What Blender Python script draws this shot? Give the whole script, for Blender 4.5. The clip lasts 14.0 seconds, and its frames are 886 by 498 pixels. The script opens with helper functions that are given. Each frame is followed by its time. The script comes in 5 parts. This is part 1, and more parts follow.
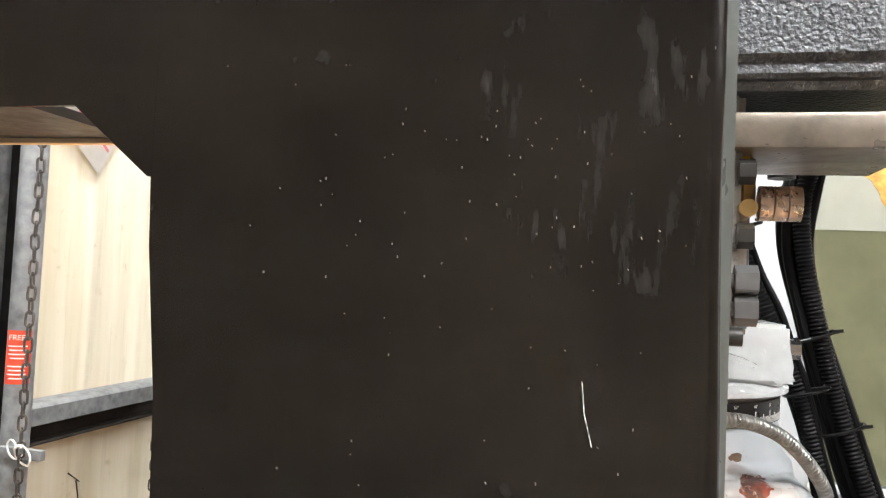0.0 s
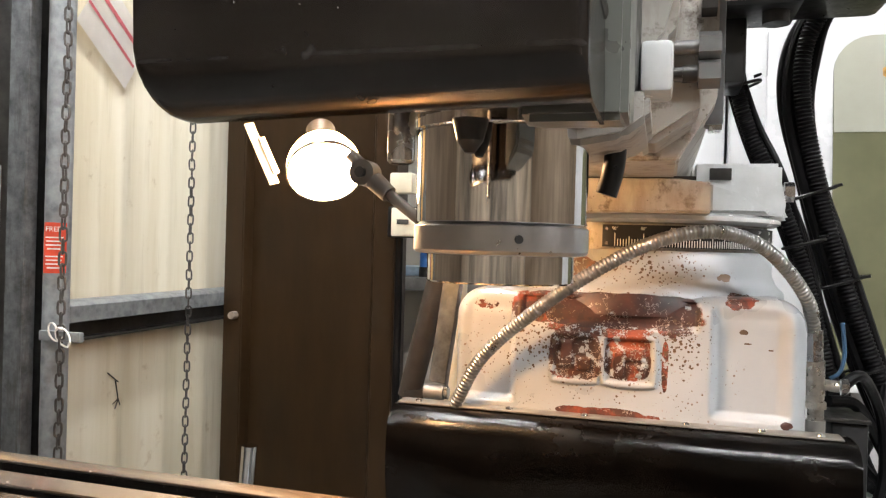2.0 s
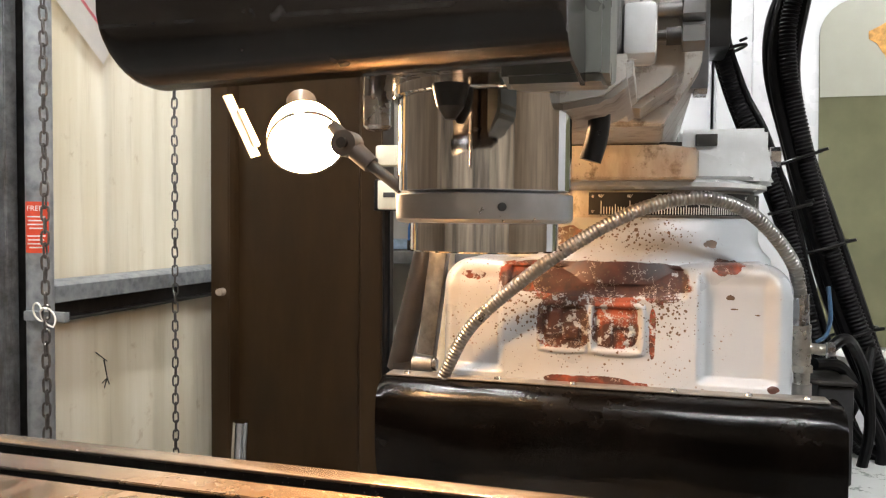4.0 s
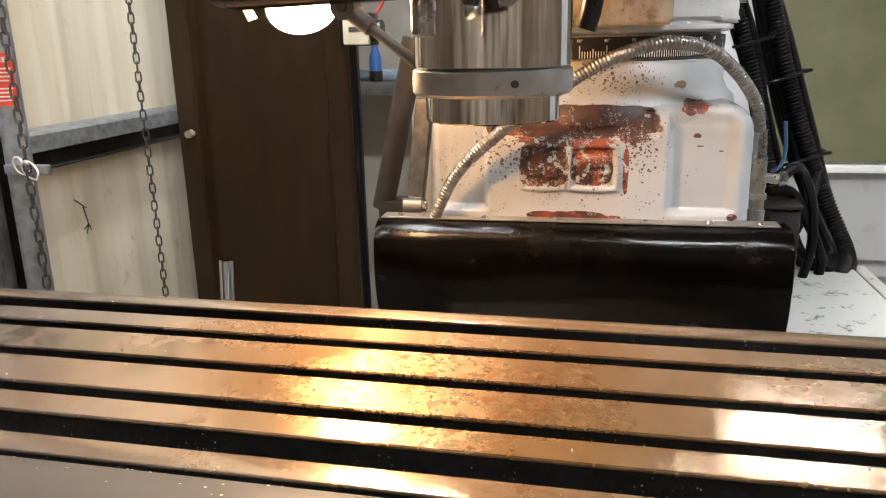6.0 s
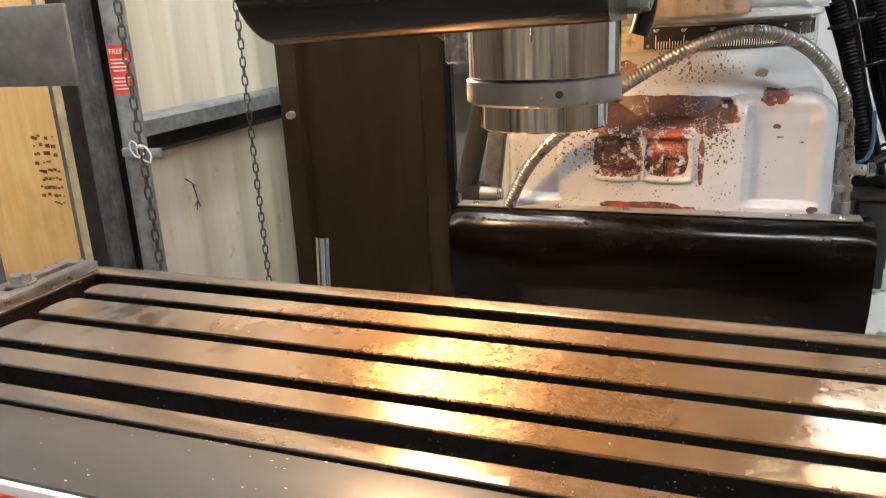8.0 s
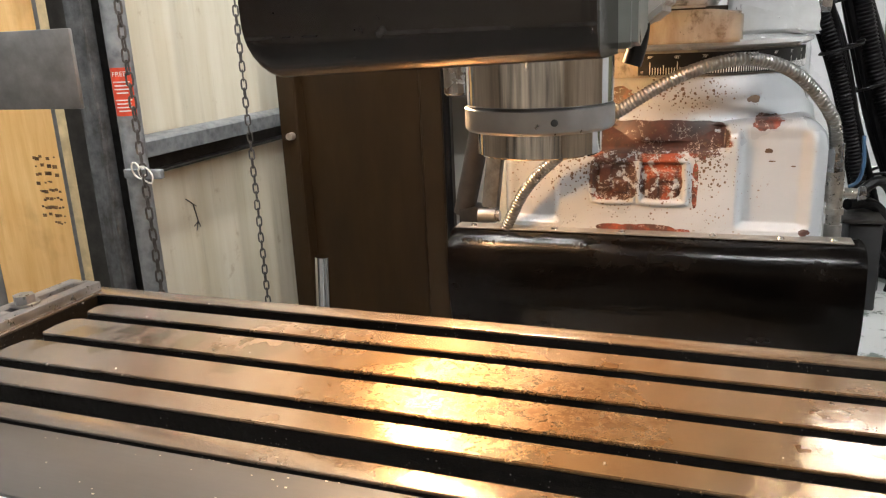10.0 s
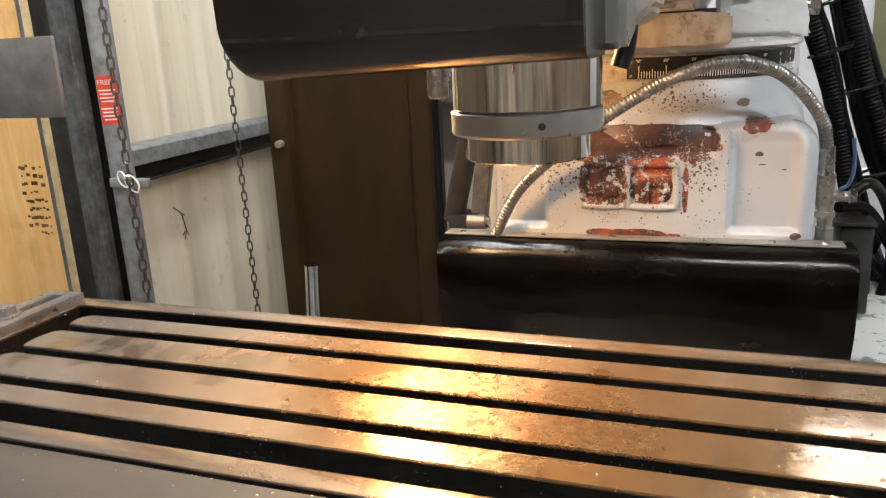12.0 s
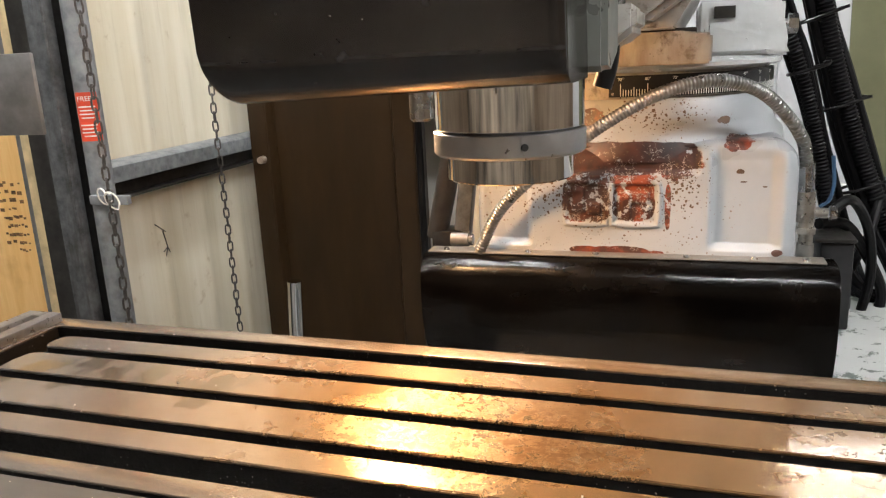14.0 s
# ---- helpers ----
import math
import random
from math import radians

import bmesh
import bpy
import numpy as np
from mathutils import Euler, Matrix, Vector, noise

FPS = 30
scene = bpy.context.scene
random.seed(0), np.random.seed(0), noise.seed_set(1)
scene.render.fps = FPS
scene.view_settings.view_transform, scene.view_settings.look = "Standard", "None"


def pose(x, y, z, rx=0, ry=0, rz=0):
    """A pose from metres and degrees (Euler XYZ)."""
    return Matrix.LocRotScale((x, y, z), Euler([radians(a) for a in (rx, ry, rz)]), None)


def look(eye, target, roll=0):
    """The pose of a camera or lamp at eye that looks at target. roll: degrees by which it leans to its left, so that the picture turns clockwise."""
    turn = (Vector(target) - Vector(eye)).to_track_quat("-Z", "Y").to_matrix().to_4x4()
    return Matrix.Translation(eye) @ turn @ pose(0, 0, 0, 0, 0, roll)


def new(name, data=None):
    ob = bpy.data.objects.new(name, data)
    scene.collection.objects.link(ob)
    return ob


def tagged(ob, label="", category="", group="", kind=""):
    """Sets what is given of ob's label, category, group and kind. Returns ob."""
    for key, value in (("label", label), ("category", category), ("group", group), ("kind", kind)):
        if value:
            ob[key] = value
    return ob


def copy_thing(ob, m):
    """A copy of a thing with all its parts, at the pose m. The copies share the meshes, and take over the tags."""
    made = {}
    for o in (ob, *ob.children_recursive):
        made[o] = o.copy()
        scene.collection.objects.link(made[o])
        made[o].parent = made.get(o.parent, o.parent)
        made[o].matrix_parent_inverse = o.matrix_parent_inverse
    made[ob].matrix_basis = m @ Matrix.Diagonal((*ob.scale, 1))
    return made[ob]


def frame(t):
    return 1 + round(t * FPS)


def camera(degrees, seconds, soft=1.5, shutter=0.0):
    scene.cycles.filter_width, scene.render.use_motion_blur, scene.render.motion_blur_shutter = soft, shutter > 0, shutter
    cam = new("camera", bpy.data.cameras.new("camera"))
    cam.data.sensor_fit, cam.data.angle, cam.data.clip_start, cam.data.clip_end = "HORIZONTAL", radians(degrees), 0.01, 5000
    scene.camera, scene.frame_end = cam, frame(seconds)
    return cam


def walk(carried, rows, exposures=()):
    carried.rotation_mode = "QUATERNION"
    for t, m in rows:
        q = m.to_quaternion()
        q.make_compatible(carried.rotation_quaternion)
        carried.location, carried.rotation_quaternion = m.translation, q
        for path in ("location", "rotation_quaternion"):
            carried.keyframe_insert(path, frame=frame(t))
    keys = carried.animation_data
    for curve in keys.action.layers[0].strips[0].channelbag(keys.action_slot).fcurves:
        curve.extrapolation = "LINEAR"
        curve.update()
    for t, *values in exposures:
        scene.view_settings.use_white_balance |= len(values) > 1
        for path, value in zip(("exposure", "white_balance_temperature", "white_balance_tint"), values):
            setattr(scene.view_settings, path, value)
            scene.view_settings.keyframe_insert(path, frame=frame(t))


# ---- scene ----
cam = camera(60.2, 14.0, soft=1.2)
PATH = [
    (0, (0.059, -0.468, 1.393), (-0.416, 1.473, 1.481), 2.7),
    (0.5, (0.073, -0.505, 1.331), (-0.455, 1.423, 1.396), 1.8),
    (1, (0.097, -0.506, 1.265), (-0.456, 1.416, 1.31), 1.8),
    (1.5, (0.111, -0.503, 1.239), (-0.435, 1.421, 1.256), 1.9),
    (2, (0.114, -0.5, 1.237), (-0.439, 1.422, 1.228), 1.6),
    (4.5, (0.116, -0.492, 1.234), (-0.398, 1.438, 1.125), 0.2),
    (5, (0.108, -0.511, 1.24), (-0.391, 1.418, 1.068), -0.0),
    (5.5, (0.09, -0.536, 1.245), (-0.369, 1.382, 0.915), -0.4),
    (6, (0.089, -0.564, 1.273), (-0.309, 1.322, 0.738), -1.3),
    (6.5, (0.167, -0.594, 1.311), (-0.287, 1.255, 0.7), -1.9),
    (7, (0.149, -0.582, 1.306), (-0.41, 1.239, 0.697), -2.2),
    (7.5, (0.137, -0.581, 1.304), (-0.485, 1.22, 0.698), -2.5),
    (8, (0.134, -0.58, 1.301), (-0.519, 1.214, 0.705), -2.7),
    (10.5, (0.14, -0.594, 1.309), (-0.508, 1.22, 0.771), -2.6),
    (11, (0.141, -0.587, 1.307), (-0.502, 1.231, 0.775), -2.7),
    (11.5, (0.139, -0.583, 1.306), (-0.499, 1.236, 0.775), -2.8),
    (12, (0.138, -0.58, 1.305), (-0.494, 1.241, 0.773), -2.9),
    (12.5, (0.138, -0.574, 1.305), (-0.489, 1.249, 0.774), -3.0),
    (13, (0.141, -0.574, 1.306), (-0.482, 1.252, 0.778), -3.1),
    (13.5, (0.134, -0.578, 1.305), (-0.482, 1.253, 0.788), -2.9),
    (14, (0.137, -0.575, 1.309), (-0.456, 1.269, 0.81), -2.8),
]
walk(cam, [(t, look(eye, target, roll)) for t, eye, target, roll in PATH],
     exposures=[(0.0, 0.6), (0.5, 0.42), (1.0, 0.25), (1.5, 0.2), (2.0, 0.17), (4.5, 0.12), (5.0, 0.1), (6.0, 0.0), (14.0, 0.0)])

# ---- world and light ----
world = bpy.data.worlds.new("workshop_world")
scene.world = world
world.use_nodes = True
world.node_tree.nodes["Background"].inputs[0].default_value = (0.7, 0.8, 1.0, 1)
world.node_tree.nodes["Background"].inputs[1].default_value = 0.05
scene.view_settings.exposure = 0.0
TUBE_GLOW = 170.0      # ceiling tubes
LAMP_GLOW = 700.0     # machine lamp


# ---- node helpers ----
class Tree:
    def __init__(self, name):
        self.mat = bpy.data.materials.new(name)
        self.mat.use_nodes = True
        self.n = self.mat.node_tree.nodes
        self.l = self.mat.node_tree.links
        self.bsdf = self.n["Principled BSDF"]
        self.co = self.n.new("ShaderNodeTexCoord").outputs["Object"]

    def put(self, sock, v):
        if isinstance(v, bpy.types.NodeSocket):
            self.l.new(v, sock)
        elif isinstance(v, (tuple, list)):
            sock.default_value = (*v, 1) if len(v) == 3 and sock.type == "RGBA" else v
        else:
            sock.default_value = v

    def vec(self, scale):
        m = self.n.new("ShaderNodeMapping")
        self.put(m.inputs[0], self.co)
        m.inputs["Scale"].default_value = scale if isinstance(scale, tuple) else (scale,) * 3
        return m.outputs[0]

    def noise(self, scale, detail=4.0, rough=0.55, vec=None):
        k = self.n.new("ShaderNodeTexNoise")
        self.put(k.inputs["Vector"], vec or self.co)
        k.inputs["Scale"].default_value, k.inputs["Detail"].default_value, k.inputs["Roughness"].default_value = scale, detail, rough
        return k.outputs[0]

    def cells(self, scale, vec=None):
        k = self.n.new("ShaderNodeTexVoronoi")
        self.put(k.inputs["Vector"], vec or self.co)
        k.inputs["Scale"].default_value = scale
        return k.outputs["Distance"]

    def ramp(self, v, lo, hi, a=0.0, b=1.0):
        k = self.n.new("ShaderNodeMapRange")
        k.inputs[1].default_value, k.inputs[2].default_value = lo, hi
        k.inputs[3].default_value, k.inputs[4].default_value = a, b
        self.put(k.inputs[0], v)
        return k.outputs[0]

    def math(self, op, a, b=0.0):
        k = self.n.new("ShaderNodeMath")
        k.operation = op
        self.put(k.inputs[0], a), self.put(k.inputs[1], b)
        return k.outputs[0]

    def mix(self, f, a, b):
        k = self.n.new("ShaderNodeMix")
        k.data_type = "RGBA"
        self.put(k.inputs[0], f), self.put(k.inputs[6], a), self.put(k.inputs[7], b)
        return k.outputs[2]

    def bump(self, h, strength, dist=0.002):
        k = self.n.new("ShaderNodeBump")
        k.inputs["Strength"].default_value, k.inputs["Distance"].default_value = strength, dist
        self.put(k.inputs["Height"], h)
        self.l.new(k.outputs[0], self.bsdf.inputs["Normal"])

    def blob(self, cx, cz, rx, rz, wobble=0.5, scale=60.0, power=2.0):
        """A worn patch in the x-z plane with a ragged outline."""
        s = self.n.new("ShaderNodeSeparateXYZ")
        self.put(s.inputs[0], self.co)
        dx = self.math("DIVIDE", self.math("SUBTRACT", s.outputs[0], cx), rx)
        dz = self.math("DIVIDE", self.math("SUBTRACT", s.outputs[2], cz), rz)
        d = self.math("ADD", self.math("POWER", self.math("ABSOLUTE", dx), power), self.math("POWER", self.math("ABSOLUTE", dz), power))
        d = self.math("ADD", d, self.math("MULTIPLY", self.math("SUBTRACT", self.noise(scale, 5), 0.5), wobble * 4))
        return self.ramp(d, 1.0, 0.9)

    def done(self, color, rough=0.5, metal=0.0, spec=None):
        self.put(self.bsdf.inputs["Base Color"], color)
        self.put(self.bsdf.inputs["Roughness"], rough)
        self.put(self.bsdf.inputs["Metallic"], metal)
        if spec is not None:
            self.bsdf.inputs["Specular IOR Level"].default_value = spec
        return self.mat


def simple(name, c, rough=0.5, metal=0.0, vary=0.25, scale=30.0, grain=300.0, bump=0.15, stretch=None, rvar=0.1, spec=None):
    t = Tree(name)
    v = t.vec(stretch) if stretch else t.co
    a = t.noise(scale, 5, 0.6, v)
    b = t.noise(grain, 3, 0.6, v)
    dark = tuple(x * (1 - vary) for x in c)
    lite = tuple(min(1, x * (1 + vary * 0.6)) for x in c)
    col = t.mix(t.ramp(a, 0.35, 0.68), dark, lite)
    t.bump(t.math("ADD", t.math("MULTIPLY", a, 0.4), t.math("MULTIPLY", b, 0.6)), bump, 0.001)
    return t.done(col, t.ramp(t.noise(scale * 2.3, 4), 0.3, 0.7, max(0.03, rough - rvar), min(1, rough + rvar)), metal, spec)


def glow(name, c, strength):
    t = Tree(name)
    t.put(t.bsdf.inputs["Emission Color"], c)
    t.bsdf.inputs["Emission Strength"].default_value = strength
    return t.done((0.8, 0.8, 0.8), 0.4)


# ---- materials ----
def make_steel_table():
    t = Tree("ground_table_steel")
    fine = t.noise(1.0, 3, 0.6, t.vec((14, 900, 900)))
    blot = t.noise(9, 5, 0.55)
    spots = t.noise(55, 5, 0.62)
    grit = t.noise(150, 5, 0.7)
    col = t.mix(t.ramp(blot, 0.3, 0.75), (0.25, 0.228, 0.206), (0.41, 0.39, 0.365))
    s = t.n.new("ShaderNodeSeparateXYZ")
    t.put(s.inputs[0], t.co)

    def oval(cx, cy, rx, ry):
        return t.math("ADD", t.math("POWER", t.math("ABSOLUTE", t.math("DIVIDE", t.math("SUBTRACT", s.outputs[0], cx), rx)), 2.0), t.math("POWER", t.math("ABSOLUTE", t.math("DIVIDE", t.math("SUBTRACT", s.outputs[1], cy), ry)), 2.0))
    # thin amber oil film with brown stains round the spindle, plus painted lamp warmth
    near = t.ramp(t.math("ADD", oval(0.05, 0.0, 0.44, 0.22), t.math("MULTIPLY", t.math("SUBTRACT", t.noise(10, 3, 0.5), 0.5), 0.9)), 1.25, 0.1)
    film = t.math("ADD", t.math("MULTIPLY", t.ramp(t.noise(5.0, 3), 0.45, 0.7), 0.2), t.math("MULTIPLY", near, 0.72))
    col = t.mix(film, col, (0.46, 0.255, 0.085))
    rust = t.math("MULTIPLY", near, t.ramp(t.math("ADD", t.math("MULTIPLY", spots, 0.6), t.math("MULTIPLY", blot, 0.4)), 0.47, 0.60))
    col = t.mix(t.math("MULTIPLY", rust, 0.6), col, (0.24, 0.12, 0.038))
    core = t.ramp(t.math("ADD", oval(-0.015, -0.015, 0.14, 0.085), t.math("MULTIPLY", t.math("SUBTRACT", t.noise(30, 4), 0.5), 1.2)), 1.1, 0.35)
    bite = t.math("MULTIPLY", core, t.ramp(t.noise(75, 7, 0.72), 0.50, 0.55))
    vein = t.math("MULTIPLY", core, t.ramp(t.math("ABSOLUTE", t.math("SUBTRACT", t.noise(34, 6, 0.75), 0.5)), 0.022, 0.008))
    bite = t.math("MAXIMUM", bite, vein)
    col = t.mix(t.math("MULTIPLY", bite, 0.68), col, (0.15, 0.065, 0.018))
    freckle = t.math("MULTIPLY", t.ramp(grit, 0.64, 0.70), 0.35)
    col = t.mix(freckle, col, (0.15, 0.10, 0.06))
    wetzone = t.ramp(t.math("ADD", oval(-0.40, 0.01, 0.17, 0.075), t.math("MULTIPLY", t.math("SUBTRACT", t.noise(14, 3), 0.5), 0.8)), 1.02, 0.96)
    wet = t.math("MULTIPLY", wetzone, t.ramp(t.noise(1.0, 4, 0.5, t.vec((26, 12, 12))), 0.49, 0.53))
    col = t.mix(t.math("MULTIPLY", wet, 0.5), col, (0.12, 0.10, 0.05))
    rough = t.math("ADD", t.ramp(blot, 0.25, 0.75, 0.22, 0.28), t.math("ADD", t.math("MULTIPLY", rust, 0.03), t.math("MULTIPLY", bite, 0.30)))
    rough = t.math("ADD", rough, t.math("MULTIPLY", freckle, 0.12))
    rough = t.math("SUBTRACT", rough, t.math("MULTIPLY", wet, 0.13))
    t.put(t.bsdf.inputs["Coat Weight"], t.math("MULTIPLY", film, t.math("SUBTRACT", 0.75, t.math("MULTIPLY", bite, 0.65))))
    t.put(t.bsdf.inputs["Coat Roughness"], t.math("ADD", 0.13, t.math("MULTIPLY", bite, 0.25)))
    # ground finish: the lay runs along the table
    lay = t.n.new("ShaderNodeCombineXYZ")
    lay.inputs[1].default_value = 1.0
    t.put(t.bsdf.inputs["Tangent"], lay.outputs[0])
    t.bsdf.inputs["Anisotropic"].default_value = 0.78
    h = t.math("ADD", t.math("MULTIPLY", fine, 0.4), t.math("MULTIPLY", spots, 0.5))
    h = t.math("SUBTRACT", h, t.math("MULTIPLY", bite, 0.5))
    t.bump(h, 0.09, 0.0006)
    return t.done(col, rough, 0.76)


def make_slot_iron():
    t = Tree("shaded_oily_slot_iron")
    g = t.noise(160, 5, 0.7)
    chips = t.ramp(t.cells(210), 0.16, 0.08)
    # near-black holds oil and the shade deep in the slots; bright chips on top
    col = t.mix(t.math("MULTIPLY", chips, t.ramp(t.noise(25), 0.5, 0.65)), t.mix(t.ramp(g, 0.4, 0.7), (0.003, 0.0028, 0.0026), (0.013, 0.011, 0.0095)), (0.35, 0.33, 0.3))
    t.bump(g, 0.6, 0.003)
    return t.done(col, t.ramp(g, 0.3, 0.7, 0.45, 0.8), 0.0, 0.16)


def make_casting_paint():
    t = Tree("chipped_grey_white_machine_paint")
    big = t.noise(7, 4)
    col = t.mix(t.ramp(big, 0.35, 0.7), (0.36, 0.385, 0.41), (0.45, 0.475, 0.50))
    # primer under the paint: orange red, dark over much of it, oily round the badge
    red = t.mix(t.ramp(t.noise(70, 5), 0.40, 0.60), (0.13, 0.026, 0.013), (0.27, 0.060, 0.026))
    red = t.mix(t.ramp(t.noise(22, 6, 0.65), 0.47, 0.55), red, (0.060, 0.022, 0.014))
    # broad dark brown patch along the brow, its left end kept orange red
    worn = t.blob(0.068, 1.166, 0.090, 0.022, 0.22, 30, 4.0)
    red = t.mix(t.math("MULTIPLY", worn, 0.85), red, t.mix(t.ramp(t.noise(30, 5), 0.4, 0.65), (0.016, 0.009, 0.007), (0.060, 0.021, 0.014)))
    oily = t.blob(0.022, 1.115, 0.036, 0.034, 0.35, 45, 3.0)
    red = t.mix(t.math("MULTIPLY", oily, 0.8), red, (0.042, 0.020, 0.014))
    red = t.mix(t.ramp(t.math("ABSOLUTE", t.math("SUBTRACT", t.noise(24, 5, 0.7), 0.5)), 0.007, 0.002), red, (0.40, 0.33, 0.29))
    bar = t.blob(0.052, 1.166, 0.110, 0.020, 0.30, 42, 4.0)
    m = t.math("MULTIPLY", bar, t.ramp(t.noise(60, 6, 0.7), 0.68, 0.65))
    ragged = None
    for b in ((0.010, 1.215, 0.034, 0.012, 0.5), (0.016, 1.111, 0.032, 0.030, 0.35, 60.0, 4.0), (0.077, 1.112, 0.026, 0.029, 0.4, 60.0, 4.0), (0.048, 1.143, 0.066, 0.010, 0.5), (-0.045, 1.166, 0.018, 0.018, 0.6),
              (0.128, 1.148, 0.022, 0.012, 0.5), (0.120, 1.105, 0.004, 0.030, 0.4), (-0.095, 1.166, 0.017, 0.006, 0.9), (0.055, 1.150, 0.075, 0.006, 0.5)):
        ragged = t.blob(*b) if ragged is None else t.math("MAXIMUM", ragged, t.blob(*b))
    m = t.math("MAXIMUM", m, t.math("MULTIPLY", ragged, t.ramp(t.noise(80, 6, 0.7), 0.57, 0.54)))
    for b in ((0.203, 1.181, 0.017, 0.009, 0.65, 75), (0.045, 1.044, 0.056, 0.006, 0.45, 60), (0.105, 1.040, 0.012, 0.006, 0.6, 80), (0.252, 1.045, 0.007, 0.0045, 0.6, 110)):
        m = t.math("MAXIMUM", m, t.blob(*b))
    bare = t.blob(0.186, 1.207, 0.008, 0.005, 0.8, 120)
    for b in ((0.206, 1.147, 0.0045, 0.003, 0.9, 190), (0.210, 1.134, 0.004, 0.0012, 0.8, 200), (0.235, 1.128, 0.003, 0.001, 0.8, 200)):
        bare = t.math("MAXIMUM", bare, t.blob(*b))
    s = t.n.new("ShaderNodeSeparateXYZ")
    t.put(s.inputs[0], t.co)

    def zone(cx, cz, rx, rz):
        dx = t.math("POWER", t.math("ABSOLUTE", t.math("DIVIDE", t.math("SUBTRACT", s.outputs[0], cx), rx)), 2.0)
        dz = t.math("POWER", t.math("ABSOLUTE", t.math("DIVIDE", t.math("SUBTRACT", s.outputs[2], cz), rz)), 2.0)
        return t.ramp(t.math("ADD", dx, dz), 1.2, 0.1)
    # small chips: thick beside the badge and brow, thin further out
    crowd = t.math("MAXIMUM", t.math("MAXIMUM", zone(-0.032, 1.135, 0.052, 0.060), zone(0.135, 1.128, 0.045, 0.040)), t.math("MAXIMUM", zone(0.10, 1.218, 0.070, 0.026), t.math("MULTIPLY", zone(0.03, 1.12, 0.19, 0.12), 0.36)))
    crowd = t.math("ADD", crowd, t.math("MULTIPLY", t.math("SUBTRACT", t.noise(26, 4), 0.5), 1.1))
    pit = t.math("ADD", t.cells(135), t.math("MULTIPLY", t.noise(170, 4, 0.7), 0.95))
    spots = t.ramp(t.math("SUBTRACT", pit, t.math("MULTIPLY", crowd, 0.20)), 0.535, 0.505)
    pit2 = t.math("ADD", t.cells(230), t.math("MULTIPLY", t.noise(150, 4, 0.7), 0.75))
    fine = t.ramp(t.math("SUBTRACT", pit2, t.math("MULTIPLY", crowd, 0.22)), 0.44, 0.41)
    ok = t.ramp(crowd, 0.06, 0.30)
    spots = t.math("MULTIPLY", t.math("MAXIMUM", spots, fine), ok)
    rim = t.math("MULTIPLY", t.ramp(t.math("SUBTRACT", pit, t.math("MULTIPLY", crowd, 0.20)), 0.59, 0.53), ok)
    col = t.mix(t.math("MULTIPLY", rim, 0.5), col, (0.36, 0.20, 0.11))
    col = t.mix(m, col, red)
    spots = t.math("MAXIMUM", spots, bare)
    col = t.mix(spots, col, t.mix(t.noise(45), (0.045, 0.035, 0.026), (0.16, 0.085, 0.04)))
    h = t.math("ADD", t.math("MULTIPLY", t.math("MAXIMUM", m, spots), -1.0), t.math("MULTIPLY", t.noise(260, 3), 0.12))
    t.bump(h, 0.6, 0.0012)
    return t.done(col, t.math("ADD", t.ramp(big, 0.3, 0.7, 0.24, 0.36), t.math("MULTIPLY", t.math("MAXIMUM", m, spots), 0.18)), 0.0)


def make_ram_paint():
    t = Tree("oily_beige_machine_paint")
    a = t.noise(16, 5)
    col = t.mix(t.ramp(a, 0.4, 0.7), (0.33, 0.315, 0.29), (0.46, 0.445, 0.42))
    grime = t.math("MULTIPLY", t.ramp(t.noise(34, 6, 0.7), 0.54, 0.66), 0.85)
    col = t.mix(grime, col, (0.07, 0.05, 0.035))
    pit = t.math("ADD", t.cells(150), t.math("MULTIPLY", t.noise(170, 4, 0.7), 0.9))
    col = t.mix(t.math("MULTIPLY", t.ramp(pit, 0.57, 0.53), t.ramp(t.noise(24, 4), 0.47, 0.60)), col, (0.08, 0.055, 0.035))
    col = t.mix(t.math("MULTIPLY", t.ramp(t.noise(1.0, 5, 0.6, t.vec((30, 30, 9))), 0.5, 0.68), 0.55), col, (0.16, 0.11, 0.07))
    t.bump(t.noise(120, 5), 0.25, 0.001)
    return t.done(col, t.ramp(a, 0.3, 0.7, 0.3, 0.5))


